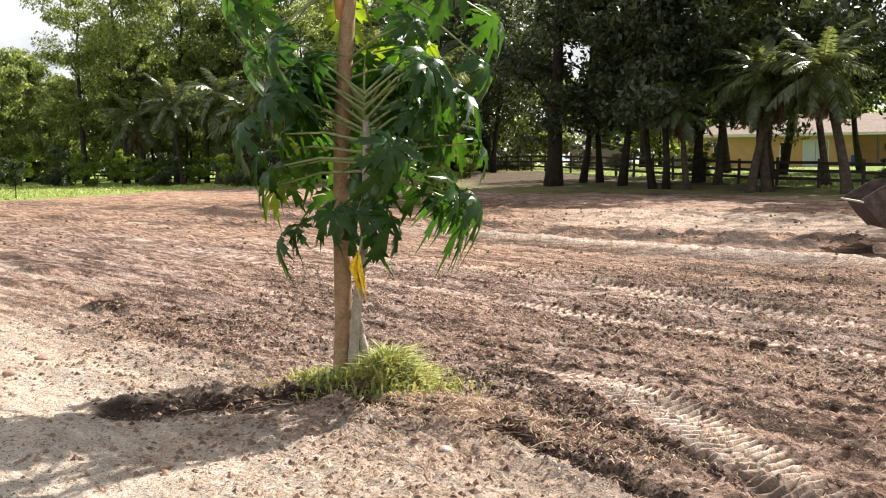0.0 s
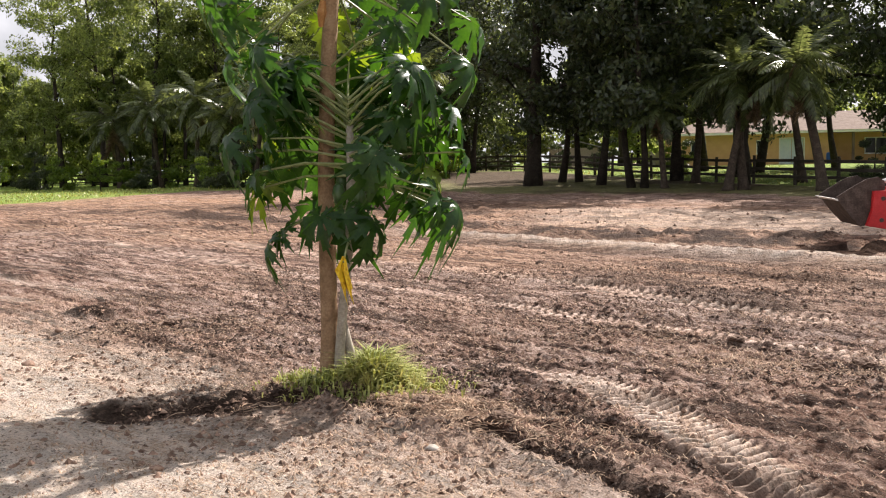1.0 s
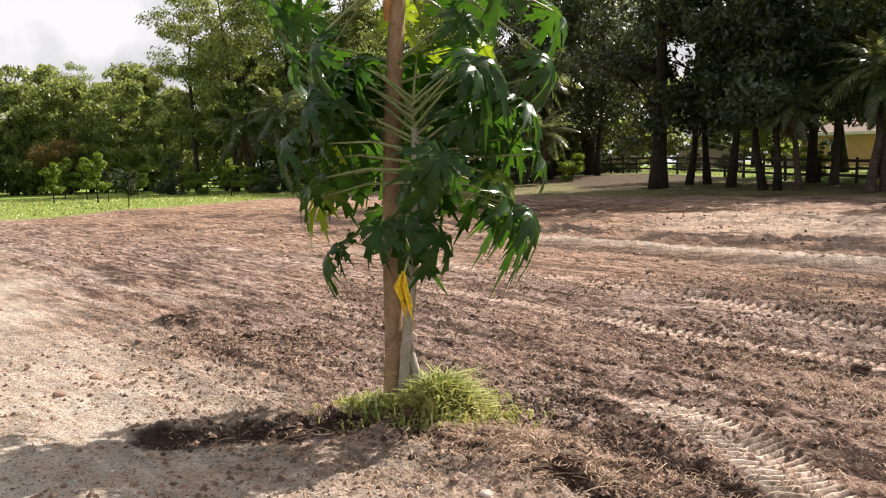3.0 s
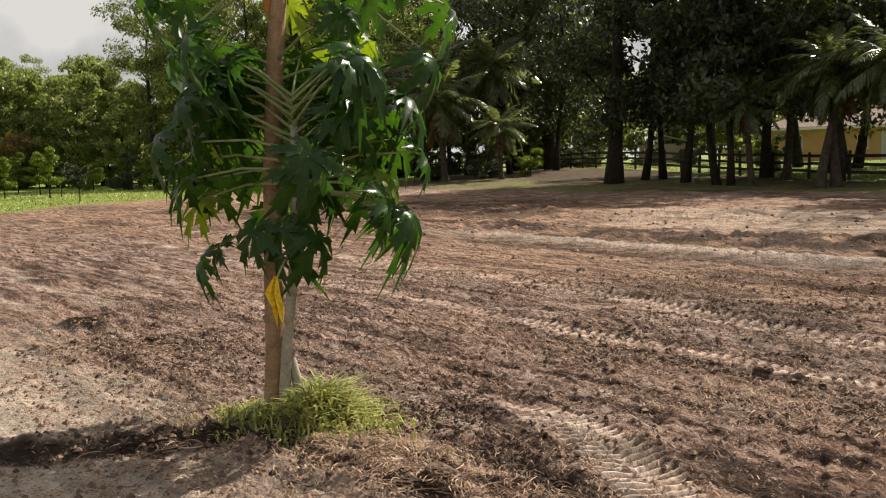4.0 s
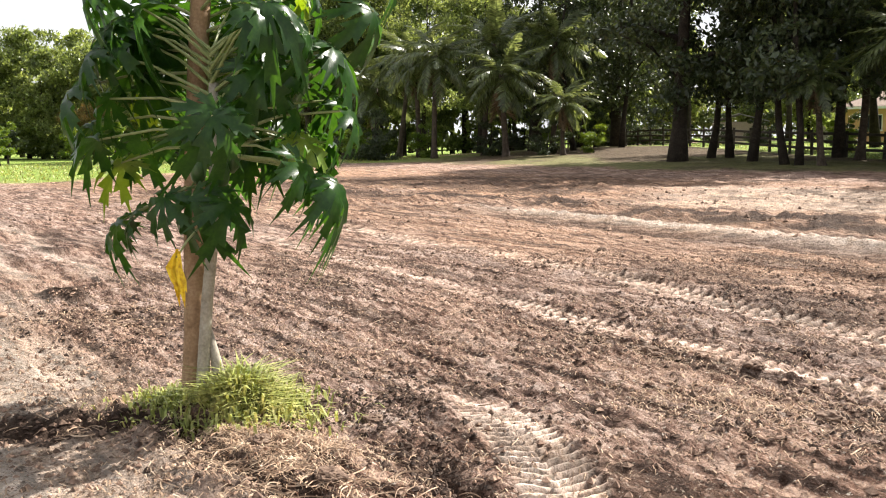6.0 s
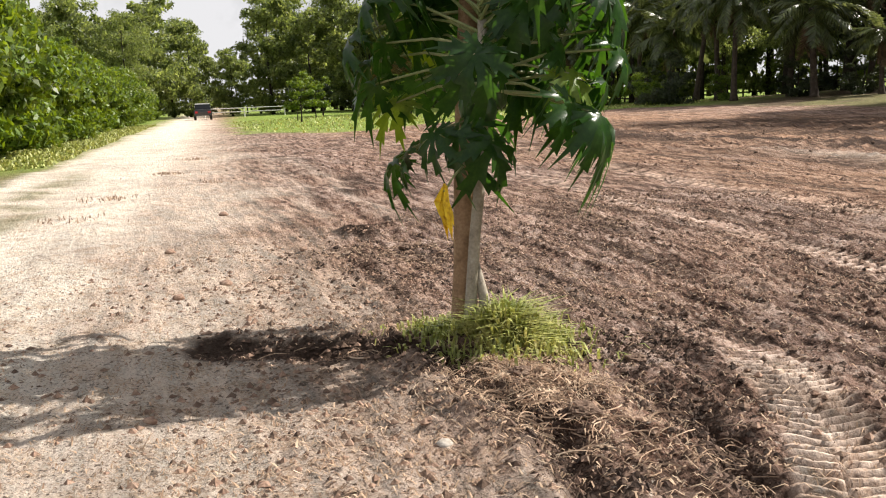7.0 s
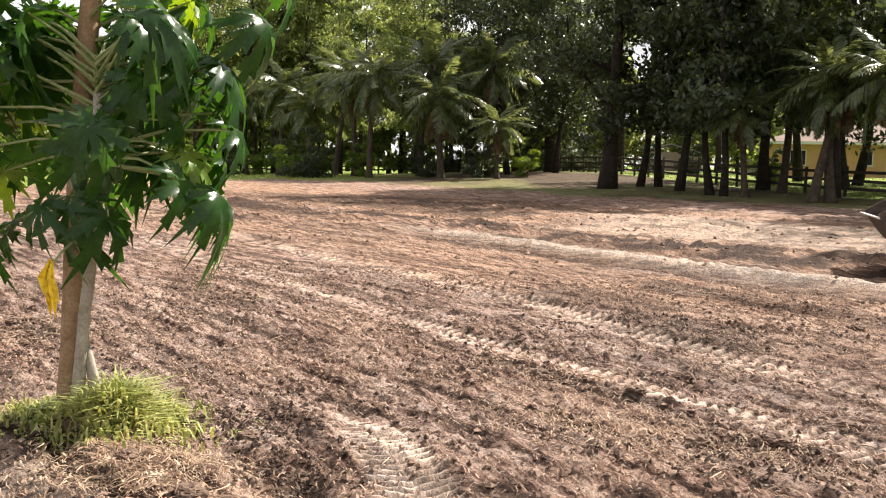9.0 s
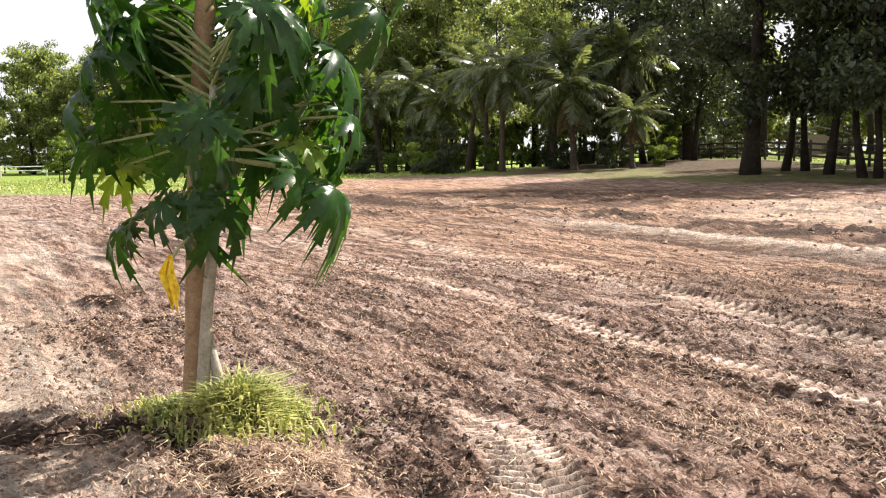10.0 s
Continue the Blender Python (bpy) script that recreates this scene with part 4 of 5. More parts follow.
# ---- fence ----
def build_fence():
    line = FENCE_LINE
    root = thing("fence", Matrix(), "dark weathered three-rail wooden paddock fence", "fence")
    pts = []
    for (ax, ay), (bx, by) in zip(line, line[1:]):
        n = max(1, round(math.hypot(bx - ax, by - ay) / 2.55))
        pts += [(ax + (bx - ax) * k / n, ay + (by - ay) * k / n) for k in range(n)]
    pts.append(line[-1])
    rng = random.Random(5)
    posts = []
    for v in range(3):
        bm = bmesh.new()
        tube(bm, [(0, 0, -0.3), (0, 0, 0.6), (0.01, 0, 1.30 + 0.05 * v)], [0.085, 0.08, 0.075], 8, 0.06, rng)
        posts.append(mesh_of("post", bm, M_FENCE))
    for x, y in pts:
        ob = part("post", rng.choice(posts), None, root)
        ob.matrix_basis = pose(x, y, height(x, y), rng.uniform(-2, 2), rng.uniform(-2, 2), rng.uniform(0, 360))
    bm = bmesh.new()
    box(bm, 0, 1, -0.025, 0.025, -0.07, 0.07, 0.01)
    rail = mesh_of("rail", bm, M_FENCE)
    for (ax, ay), (bx, by) in zip(pts, pts[1:]):
        za, zb = height(ax, ay), height(bx, by)
        n = math.hypot(bx - ax, by - ay)
        for h in (0.38, 0.76, 1.14):
            ob = part("rail", rail, None, root)
            a = Vector((ax, ay - 0.09, za + h + rng.uniform(-0.03, 0.03)))
            b = Vector((bx, by - 0.09, zb + h + rng.uniform(-0.03, 0.03)))
            ob.matrix_basis = Matrix.Translation(a) @ (b - a).to_track_quat("X", "Z").to_matrix().to_4x4() @ Matrix.Diagonal((n + 0.06, 1, 1, 1))


build_fence()


# ---- house and sheds behind the fence ----
def window(parent, x, z, w, h, y, frame_mat=None):
    f = new("window")
    f.parent = parent
    f.matrix_basis = pose(x, y, z)
    bm = bmesh.new()
    for a in ((-w / 2 - 0.07, -w / 2, -h / 2, h / 2), (w / 2, w / 2 + 0.07, -h / 2, h / 2), (-w / 2 - 0.07, w / 2 + 0.07, h / 2, h / 2 + 0.08), (-w / 2 - 0.1, w / 2 + 0.1, -h / 2 - 0.1, -h / 2), (-0.025, 0.025, -h / 2, h / 2)):
        box(bm, a[0], a[1], -0.07, 0.05, a[2], a[3])
    part("window_frame", bm, frame_mat or M_WHITE, f)
    bm = bmesh.new()
    box(bm, -w / 2, w / 2, 0.0, 0.02, -h / 2, h / 2)
    part("pane", bm, M_GLASS, f)
    return f


def build_house():
    z0 = height(16, 75) - 0.05
    root = thing("house", pose(-1.1, 75, z0), "single-storey ochre stucco house with brown shingle roof", "house")
    wall_h, x0, x1, x2, x3 = 2.55, 8.0, 13.2, 20.5, 30.0
    # main wing front, set back porch and side wing, walls with openings
    bm = bmesh.new()
    holes = [(9.6, 10.7, 0.95, 2.05), (14.8, 15.5, 1.0, 2.0), (16.6, 18.4, 0.02, 2.12)]
    xs = sorted({x0, x2, *(v for h in holes for v in h[:2])})
    for a, b in zip(xs, xs[1:]):
        hole = [h for h in holes if h[0] <= a and b <= h[1]]
        if hole:
            if hole[0][2] > 0.1:
                box(bm, a, b, 0, 0.22, 0, hole[0][2])
            box(bm, a, b, 0, 0.22, hole[0][3], wall_h)
        else:
            box(bm, a, b, 0, 0.22, 0, wall_h)
    box(bm, x0, x0 + 0.22, 0.22, 9, 0, wall_h)
    box(bm, x2, x2 + 0.22, 0.22, 2.6, 0, wall_h)
    box(bm, x2 + 0.22, x3, 2.4, 2.6, 0, wall_h)
    box(bm, x3 - 0.22, x3, 2.6, 9, 0, wall_h)
    box(bm, x0, x3, 9, 9.2, 0, wall_h)
    part("wall", bm, M_WALL, root)
    bm = bmesh.new()
    ov = 0.55
    a = [bm.verts.new(p) for p in ((x0 - ov, -ov, wall_h), (x3 + ov, -ov, wall_h), (x3 + ov, 9.2 + ov, wall_h), (x0 - ov, 9.2 + ov, wall_h))]
    b = [bm.verts.new((p.co.x, p.co.y, wall_h + 0.2)) for p in a]
    r = [bm.verts.new((x0 + 4.2, 4.6, wall_h + 1.9)), bm.verts.new((x3 - 4.2, 4.6, wall_h + 1.9))]
    for q in ((a[0], a[3], a[2], a[1]), (a[0], a[1], b[1], b[0]), (a[1], a[2], b[2], b[1]), (a[2], a[3], b[3], b[2]), (a[3], a[0], b[0], b[3]), (b[0], b[1], r[1], r[0]), (b[1], b[2], r[1]), (b[2], b[3], r[0], r[1]), (b[3], b[0], r[0])):
        bm.faces.new(q)
    part("roof", bm, M_ROOF, root)
    bm = bmesh.new()
    box(bm, x0 - ov, x3 + ov, -ov - 0.05, -ov - 0.002, wall_h - 0.02, wall_h + 0.18)
    part("fascia", bm, M_WHITE, root, "white painted eave board")
    window(root, 10.15, 1.5, 1.1, 1.1, 0.03)
    window(root, 15.15, 1.5, 0.7, 1.0, 0.03)
    window(root, 24.5, 1.45, 1.6, 1.2, 2.33)
    door = new("door")
    door.parent = root
    door.matrix_basis = pose(17.5, 0.05, 0)
    for k in (-0.45, 0.45):
        bm = bmesh.new()
        box(bm, k - 0.43, k + 0.43, 0, 0.05, 0.02, 2.1, 0.012)
        part("door_leaf", bm, M_CURTAIN, door, "pale blue-white door leaf")
    bm = bmesh.new()
    for q in ((-1.0, -0.9, 0, 2.2), (0.9, 1.0, 0, 2.2), (-0.9, 0.9, 2.12, 2.22)):
        box(bm, q[0], q[1], -0.08, 0.1, q[2], q[3])
    part("door_frame", bm, M_WHITE, door)
    for px in (22.2, 25.6, 29.2):
        bm = bmesh.new()
        box(bm, px - 0.09, px + 0.09, -0.1, 0.08, 0, wall_h, 0.01)
        part("porch_post", bm, M_ROOF, root, "brown wooden porch post")


build_house()


def build_shed(x, y, w, d, h, turn, label):
    root = thing("shed", pose(x, y, height(x, y) - 0.05, 0, 0, turn), label, "shed")
    bm = bmesh.new()
    box(bm, -w / 2, w / 2, 0, d, 0, h, 0.02)
    part("wall", bm, M_POLE, root)
    bm = bmesh.new()
    extrude_profile(bm, [(-w / 2 - 0.3, h), (0, h + 0.9), (w / 2 + 0.3, h), (w / 2 + 0.3, h + 0.1), (0, h + 1.02), (-w / 2 - 0.3, h + 0.1)], -0.3, d + 0.3)
    part("roof", bm, M_SHED, root)
    window(root, -w / 4, h * 0.6, 0.9, 0.8, -0.02)


build_shed(-2.5, 112, 6, 5, 2.3, 0, "low weathered shed with pale metal roof")
build_shed(9.5, 108, 5, 5, 2.2, 10, "low weathered shed with pale metal roof")
build_shed(-13, 110, 4, 4, 2.2, 0, "low weathered shed with pale metal roof")
barrel_root = thing("water_barrel", pose(19.2, 74.2, height(19.2, 74.2)), "blue plastic barrel beside the house", "barrel")
bm = bmesh.new()
tube(bm, [(0, 0, 0), (0, 0, 0.08), (0, 0, 0.3), (0, 0, 0.6), (0, 0, 0.82), (0, 0, 0.9)], [0.27, 0.29, 0.305, 0.305, 0.29, 0.26], 18)
part("barrel_body", bm, M_BLUE, barrel_root, smooth=True)


# ---- far end of the sandy road: pick-up and gate ----
def build_pickup():
    p = (-79.5, 61.6)
    root = thing("pickup_truck", pose(p[0], p[1], height(*p), 0, 0, math.degrees(math.atan2(ROAD_D[1], ROAD_D[0]))), "dark pick-up truck on the sandy road", "truck")
    bm = bmesh.new()
    extrude_profile(bm, [(-2.6, 0.45), (2.55, 0.45), (2.6, 0.75), (2.5, 1.0), (1.25, 1.08), (-2.55, 1.1), (-2.62, 0.8)], -0.9, 0.9, 0.05)
    part("body", bm, M_CARBODY, root)
    bm = bmesh.new()
    extrude_profile(bm, [(-0.75, 1.05), (1.3, 1.05), (0.65, 1.72), (-0.55, 1.75)], -0.78, 0.78, 0.05)
    part("cab", bm, M_WHITE, root, "pale roof and pillars")
    bm = bmesh.new()
    extrude_profile(bm, [(-0.79, 1.12), (1.28, 1.12), (0.78, 1.62), (-0.62, 1.64)], -0.795, 0.795)
    part("window", bm, M_GLASS, root)
    bm = bmesh.new()
    lathe_x(bm, [(-0.12, 0.2), (-0.12, 0.34), (-0.08, 0.37), (0.08, 0.37), (0.12, 0.34), (0.12, 0.2)], 0, 20)
    tyre = mesh_of("wheel", bm, M_RUBBER)
    for wx in (-1.6, 1.65):
        for wy in (-0.82, 0.82):
            ob = part("wheel", tyre, None, root)
            ob.matrix_basis = pose(wx, wy, 0.37, 0, 0, 90)
    for wy in (-0.65, 0.65):
        bm = bmesh.new()
        box(bm, -2.66, -2.6, wy - 0.14, wy + 0.14, 0.72, 0.92, 0.01)
        part("tail_light", bm, M_RED, root)


build_pickup()
gate = thing("pole_gate", pose(-86, 73, height(-86, 73), 0, 0, 30), "long white pole gate across the road's end", "gate")
for px in (-5, 0, 5):
    bm = bmesh.new()
    tube(bm, [(px, 0, -0.2), (px, 0, 1.15)], [0.08, 0.08], 8)
    part("post", bm, M_WHITE, gate)
for z in (0.6, 1.05):
    bm = bmesh.new()
    tube(bm, [(-5, 0, z), (5, 0, z)], [0.05, 0.05], 8)
    part("bar", bm, M_WHITE, gate)


# ---- tractor with front loader ----
def build_tractor():
    g = height(7, 10)
    root = thing("loader_tractor", pose(0.24, 0, g), "compact red tractor with raised soil-caked front loader bucket", "tractor")
    yn, yf = 9.75, 11.05
    side = [(5.20, 0.82), (5.45, 0.95), (5.74, 1.09), (5.98, 1.13), (6.10, 1.06), (6.12, 0.94), (5.98, 0.72), (5.88, 0.50), (5.78, 0.36), (5.66, 0.35), (5.46, 0.52), (5.22, 0.78)]
    side = [(5.15 + (x - 5.15) * 0.8, z - 0.05) for x, z in side]
    bucket = new("bucket")
    bucket.parent = root
    for y in (yn, yf - 0.02):
        bm = bmesh.new()
        extrude_profile(bm, side, y, y + 0.02)
        part("side_plate", bm, M_STEEL, bucket)
    back = side[4:]
    bm = bmesh.new()
    inner = [(x - 0.012, z + 0.02) for x, z in back]
    extrude_profile(bm, back + inner[::-1], yn + 0.021, yf - 0.021)
    part("shell", bm, M_STEEL, bucket)
    bm = bmesh.new()
    extrude_profile(bm, [(5.13, 0.75), (5.21, 0.74), (5.22, 0.71), (5.21, 0.705)], yn - 0.01, yf + 0.01)
    part("cutting_edge", bm, M_EDGE, bucket, "bright worn steel edge")
    for y in (yn - 0.135, yf + 0.015):
        bm = bmesh.new()
        extrude_profile(bm, [(5.72, 0.86), (5.96, 0.87), (6.08, 0.76), (6.14, 0.50), (6.08, 0.31), (5.94, 0.25), (5.62, 0.31), (5.70, 0.55)], y, y + 0.12, 0.012)
        part("bracket", bm, M_RED, root, "scuffed red mounting bracket")
        bm = bmesh.new()
        extrude_profile(bm, [(5.94, 0.85), (6.75, 0.92), (7.1, 1.12), (8.4, 1.52), (8.5, 1.40), (7.15, 0.92), (6.85, 0.52), (6.1, 0.33), (6.0, 0.5)], y + 0.015, y + 0.105, 0.012)
        part("loader_arm", bm, M_RED, root)
        bm = bmesh.new()
        tube(bm, [(6.03, y - 0.03, 0.36), (6.03, y + 0.15, 0.36)], [0.07, 0.07], 14)
        part("pivot_pin", bm, M_STEEL, root)
        bm = bmesh.new()
        tube(bm, [(6.0, y + 0.06, 0.90), (7.2, y + 0.06, 1.24)], [0.035, 0.045], 10)
        part("hydraulic_ram", bm, M_EDGE, root)
    for bx, bz in ((5.86, 0.74), (5.98, 0.56), (5.84, 0.40)):
        bm = bmesh.new()
        tube(bm, [(bx, yn - 0.16, bz), (bx, yn - 0.13, bz)], [0.032, 0.036], 10)
        part("bolt", bm, M_STEEL, root)
    # white strip that paints the sun's glare on the arm's top edge
    bm = bmesh.new()
    extrude_profile(bm, [(5.98, 0.90), (6.9, 0.98), (6.9, 0.92), (5.98, 0.83)], yn - 0.19, yn - 0.14, 0.008)
    part("arm_rib", bm, M_WHITE, root, "white strip imitating glare along the arm's upper edge")
    bm = bmesh.new()
    tube(bm, [(6.02, yn - 0.17, 0.80), (6.2, yn - 0.2, 0.62), (6.5, yn - 0.2, 0.66), (6.9, yn - 0.17, 0.86)], [0.018] * 4, 8)
    part("hydraulic_hose", bm, M_RUBBER, root)
    bm = bmesh.new()
    tube(bm, [(6.7, yn + 0.2, 0.72), (6.7, yf - 0.2, 0.72)], [0.06, 0.06], 10)
    part("cross_tube", bm, M_RED, root)
    bm = bmesh.new()
    extrude_profile(bm, [(7.35, 0.62), (8.9, 0.55), (8.9, 1.28), (7.6, 1.2), (7.35, 1.05)], 10.1, 10.7, 0.05)
    part("bonnet", bm, M_RED, root)
    bm = bmesh.new()
    box(bm, 7.4, 10.0, 10.22, 10.58, 0.35, 0.7, 0.03)
    part("chassis", bm, M_STEEL, root)
    bm = bmesh.new()
    extrude_profile(bm, [(9.2, 0.85), (9.9, 0.85), (10.0, 1.5), (9.9, 1.52), (9.75, 1.0), (9.2, 0.97)], 10.12, 10.68, 0.03)
    part("seat", bm, M_RUBBER, root)
    for wx, wr, ww, ys in ((7.75, 0.36, 0.2, (9.98, 10.82)), (9.65, 0.62, 0.34, (9.85, 10.95))):
        for wy in ys:
            wheel = new("wheel")
            wheel.parent = root
            wheel.matrix_basis = pose(wx, wy, wr, 0, 0, 90)
            bm = bmesh.new()
            lathe_x(bm, [(-ww / 2, wr * 0.58), (-ww / 2, wr * 0.88), (-ww * 0.38, wr * 0.97), (ww * 0.38, wr * 0.97), (ww / 2, wr * 0.88), (ww / 2, wr * 0.58)], 0, 28)
            for k in range(20):
                th = 2 * math.pi * k / 20
                for s in (-1, 1):
                    c, e = Vector((s * ww * 0.24, math.cos(th) * wr * 0.985, math.sin(th) * wr * 0.985)), th + 0.16
                    d = Vector((s * ww * 0.5, math.cos(e) * wr * 0.95, math.sin(e) * wr * 0.95))
                    tube(bm, [c - Vector((s * ww * 0.24, 0, 0)), c, d], [0.022, 0.022, 0.02], 4)
            part("tyre", bm, M_RUBBER, wheel)
            bm = bmesh.new()
            lathe_x(bm, [(-ww * 0.3, wr * 0.2), (-ww * 0.42, wr * 0.56), (ww * 0.42, wr * 0.56), (ww * 0.3, wr * 0.2)], 0, 24)
            part("rim", bm, M_WHITE, wheel, "dusty white rim")


build_tractor()


# ---- papaya ----
LEAVES = []


def papaya_blade(seed, mat, size=0.27, limp=0.35):
    """A deeply cut hand-shaped blade: eight toothed lobes from the stalk's end, hanging along +x and drooping."""
    rng = random.Random(seed)
    bm = bmesh.new()
    hub = bm.verts.new((0, 0, 0))
    lobes = [(-150, 0.55), (-108, 0.78), (-66, 0.95), (-24, 1.08), (20, 1.1), (62, 0.96), (106, 0.8), (148, 0.56)]

    def bend(x, y):
        r = math.hypot(x, y)
        return Vector((x, y, -limp * r * r / size - 0.10 * size * math.cos(2.6 * math.atan2(y, x)) * r / size + rng.uniform(-1, 1) * 0.008))

    notch = []
    for i in range(len(lobes) + 1):
        if i == 0:
            a, r = radians(lobes[0][0] - 20), 0.10
        elif i == len(lobes):
            a, r = radians(lobes[-1][0] + 20), 0.10
        else:
            a, r = radians((lobes[i - 1][0] + lobes[i][0]) / 2), 0.27
        notch.append(bm.verts.new(bend(math.cos(a) * r * size, math.sin(a) * r * size)))
    for i, (deg, ln) in enumerate(lobes):
        a = radians(deg + rng.uniform(-6, 6))
        u, v = Vector((math.cos(a), math.sin(a))), Vector((-math.sin(a), math.cos(a)))
        L = ln * size * rng.uniform(0.9, 1.12)

        def at(f, w):
            p = u * (L * f) + v * (L * w)
            q = bend(p.x, p.y)
            q.z += abs(w) * 0.5 * L
            return bm.verts.new(q)

        mid = [at(0.36, 0), at(0.62, 0), at(0.84, 0)]
        tip = at(1.16, 0)
        lo = [at(0.44, -0.13), at(0.70, -0.28), at(0.67, -0.11), at(0.92, -0.17), at(0.88, -0.055)]
        hi = [at(0.44, 0.13), at(0.70, 0.28), at(0.67, 0.11), at(0.92, 0.17), at(0.88, 0.055)]
        for s, n in ((lo, notch[i]), (hi, notch[i + 1])):
            for q in ((hub, n, mid[0]), (n, s[0], mid[0]), (s[0], mid[1], mid[0]), (s[0], s[1], s[2]), (s[0], s[2], mid[1]), (s[2], mid[2], mid[1]), (s[2], s[3], s[4]), (s[2], s[4], mid[2]), (s[4], tip, mid[2])):
                bm.faces.new(q if s is hi else q[::-1])
    bmesh.ops.recalc_face_normals(bm, faces=bm.faces[:])
    return mesh_of("blade", bm, mat, True)


def build_papaya():
    rng = random.Random(21)
    g = height(0, 0) - 0.02
    root = thing("papaya_tree", pose(0, 0, g), "papaya tree with broad lobed leaves and slender brown trunk", "tree")
    bm = bmesh.new()
    tube(bm, [(-0.075, 0.03, -0.1), (-0.072, 0.03, 0.05), (-0.062, 0.06, 0.4), (-0.075, 0.11, 0.9), (-0.085, 0.18, 1.5), (-0.075, 0.25, 2.1), (-0.045, 0.31, 2.7), (0.0, 0.36, 3.4)],
         [0.078, 0.066, 0.06, 0.059, 0.058, 0.056, 0.053, 0.045], 14, 0.03, rng)
    part("trunk", bm, M_PAPAYA_BARK, root, smooth=True)
    bm = bmesh.new()
    tube(bm, [(0.01, 0.0, -0.1), (0.02, 0.0, 0.2), (0.06, 0.01, 0.6), (0.11, 0.03, 1.0), (0.13, 0.05, 1.45), (0.13, 0.06, 1.8)], [0.042, 0.036, 0.033, 0.032, 0.032, 0.026], 12, 0.03, rng)
    part("second_stem", bm, M_POLE, root, "pale grey second stem", True)
    bm = bmesh.new()
    tube(bm, [(0.11, 0.07, -0.1), (0.085, 0.05, 0.22), (0.055, 0.025, 0.46)], [0.04, 0.034, 0.015], 10, 0.05, rng)
    part("stub", bm, M_POLE, root, "cut-off pale side shoot", True)
    blades = [papaya_blade(i, M_PAPAYA_LEAF, 0.225 + 0.02 * (i % 3), 0.55 + 0.22 * (i % 4)) for i in range(7)]
    pale = [papaya_blade(30 + i, M_PAPAYA_YOUNG, 0.19, 0.6) for i in range(2)]

    def leaf(base, yaw, rise, reach, blade, hang, size=1.0, sway=1.0):
        """A stalk from the stem, out and up, with its blade hanging from the end."""
        ob = new("leaf")
        ob.parent = root
        ob.matrix_basis = Matrix.Translation(base) @ pose(0, 0, 0, 0, 0, yaw)
        end = Vector((reach * math.cos(radians(rise)), 0, reach * math.sin(radians(rise)) - 0.12 * reach))
        bm = bmesh.new()
        tube(bm, [(0, 0, 0), Vector((end.x * 0.5, 0, end.z * 0.5 + 0.06 * reach)), end], [0.011, 0.008, 0.006], 6)
        part("petiole", bm, M_PETIOLE, ob)
        b = part("blade", blade, None, ob)
        b.matrix_basis = Matrix.Translation(end) @ pose(0, 0, 0, rng.uniform(-25, 25), hang, 0) @ Matrix.Scale(size, 4)
        LEAVES.append((ob, rng.uniform(0, 6.28), sway))
        return ob

    for k in range(60):
        f = k / 59
        zb = 1.42 + 0.56 * f
        rise = 0 + 46 * f + rng.uniform(-10, 10)
        reach = (0.46 + 0.34 * rng.random()) * (1.1 - 0.25 * f)
        if 228 < k * 137.5 % 360 < 290 + 30 * (f > 0.5):
            continue
        bl = rng.choice(pale) if k % 9 == 4 else rng.choice(blades)
        leaf(Vector((0.12, 0.05, zb)), k * 137.5 + rng.uniform(-18, 18), rise, reach, bl, rng.uniform(36, 76) - 10 * f, rng.uniform(0.8, 1.1))
    for k in range(16):
        f = k / 15
        if 235 < (k * 137.5 + 75) % 360 < 325:
            continue
        leaf(Vector((-0.07, 0.24, 1.85 + 0.35 * f)), k * 137.5 + 75, -8 + 40 * f + rng.uniform(-8, 8), 0.36 + 0.4 * rng.random(), rng.choice(blades), rng.uniform(25, 65), rng.uniform(0.85, 1.1))
    for k in range(40):
        f = k / 39
        if 240 < (k * 137.5 + 40) % 360 < 325:
            continue
        leaf(Vector((-0.02, 0.33, 2.75 + 0.65 * f)), k * 137.5 + 40, -30 + 62 * f + rng.uniform(-8, 8), 0.62 + 0.48 * rng.random(), rng.choice(pale) if k % 8 == 3 else rng.choice(blades), rng.uniform(48, 88) - 20 * f, rng.uniform(0.95, 1.25))
    # two leaves low on the stems
    leaf(Vector((-0.08, 0.1, 1.2)), 208, -16, 0.42, blades[1], 56, 0.85)
    leaf(Vector((-0.08, 0.1, 1.2)), 222, -12, 0.32, blades[4], 54, 0.8)
    leaf(Vector((0.11, 0.0, 1.26)), 280, -6, 0.22, blades[2], 60, 0.95)
    leaf(Vector((0.11, 0.0, 1.24)), 325, -10, 0.28, blades[5], 58, 0.85)
    leaf(Vector((0.11, 0.0, 1.25)), 240, -4, 0.26, blades[0], 58, 0.9)
    leaf(Vector((0.12, 0.05, 1.42)), 38, -10, 0.70, blades[3], 46, 0.95)
    leaf(Vector((0.12, 0.05, 1.42)), 52, -8, 0.62, blades[6], 46, 0.95)
    leaf(Vector((0.12, 0.05, 1.42)), 18, -8, 0.66, blades[2], 46, 0.95)
    # the yellow dead leaf, folded and hanging
    bm = bmesh.new()
    for k in range(7):
        a = radians(-75 + 25 * k)
        p = Vector((math.sin(a) * 0.012, math.cos(a) * 0.012, 0.01 * (k % 3)))
        q = Vector((math.sin(a) * 0.03 - 0.012, math.cos(a) * 0.03 - 0.02, -0.07 - 0.02 * (k % 2)))
        e = Vector((math.sin(a) * 0.03 + 0.03 + rng.uniform(-0.015, 0.02), math.cos(a) * 0.03 - 0.03, -0.2 - 0.11 * ((k * 3) % 4) / 3))
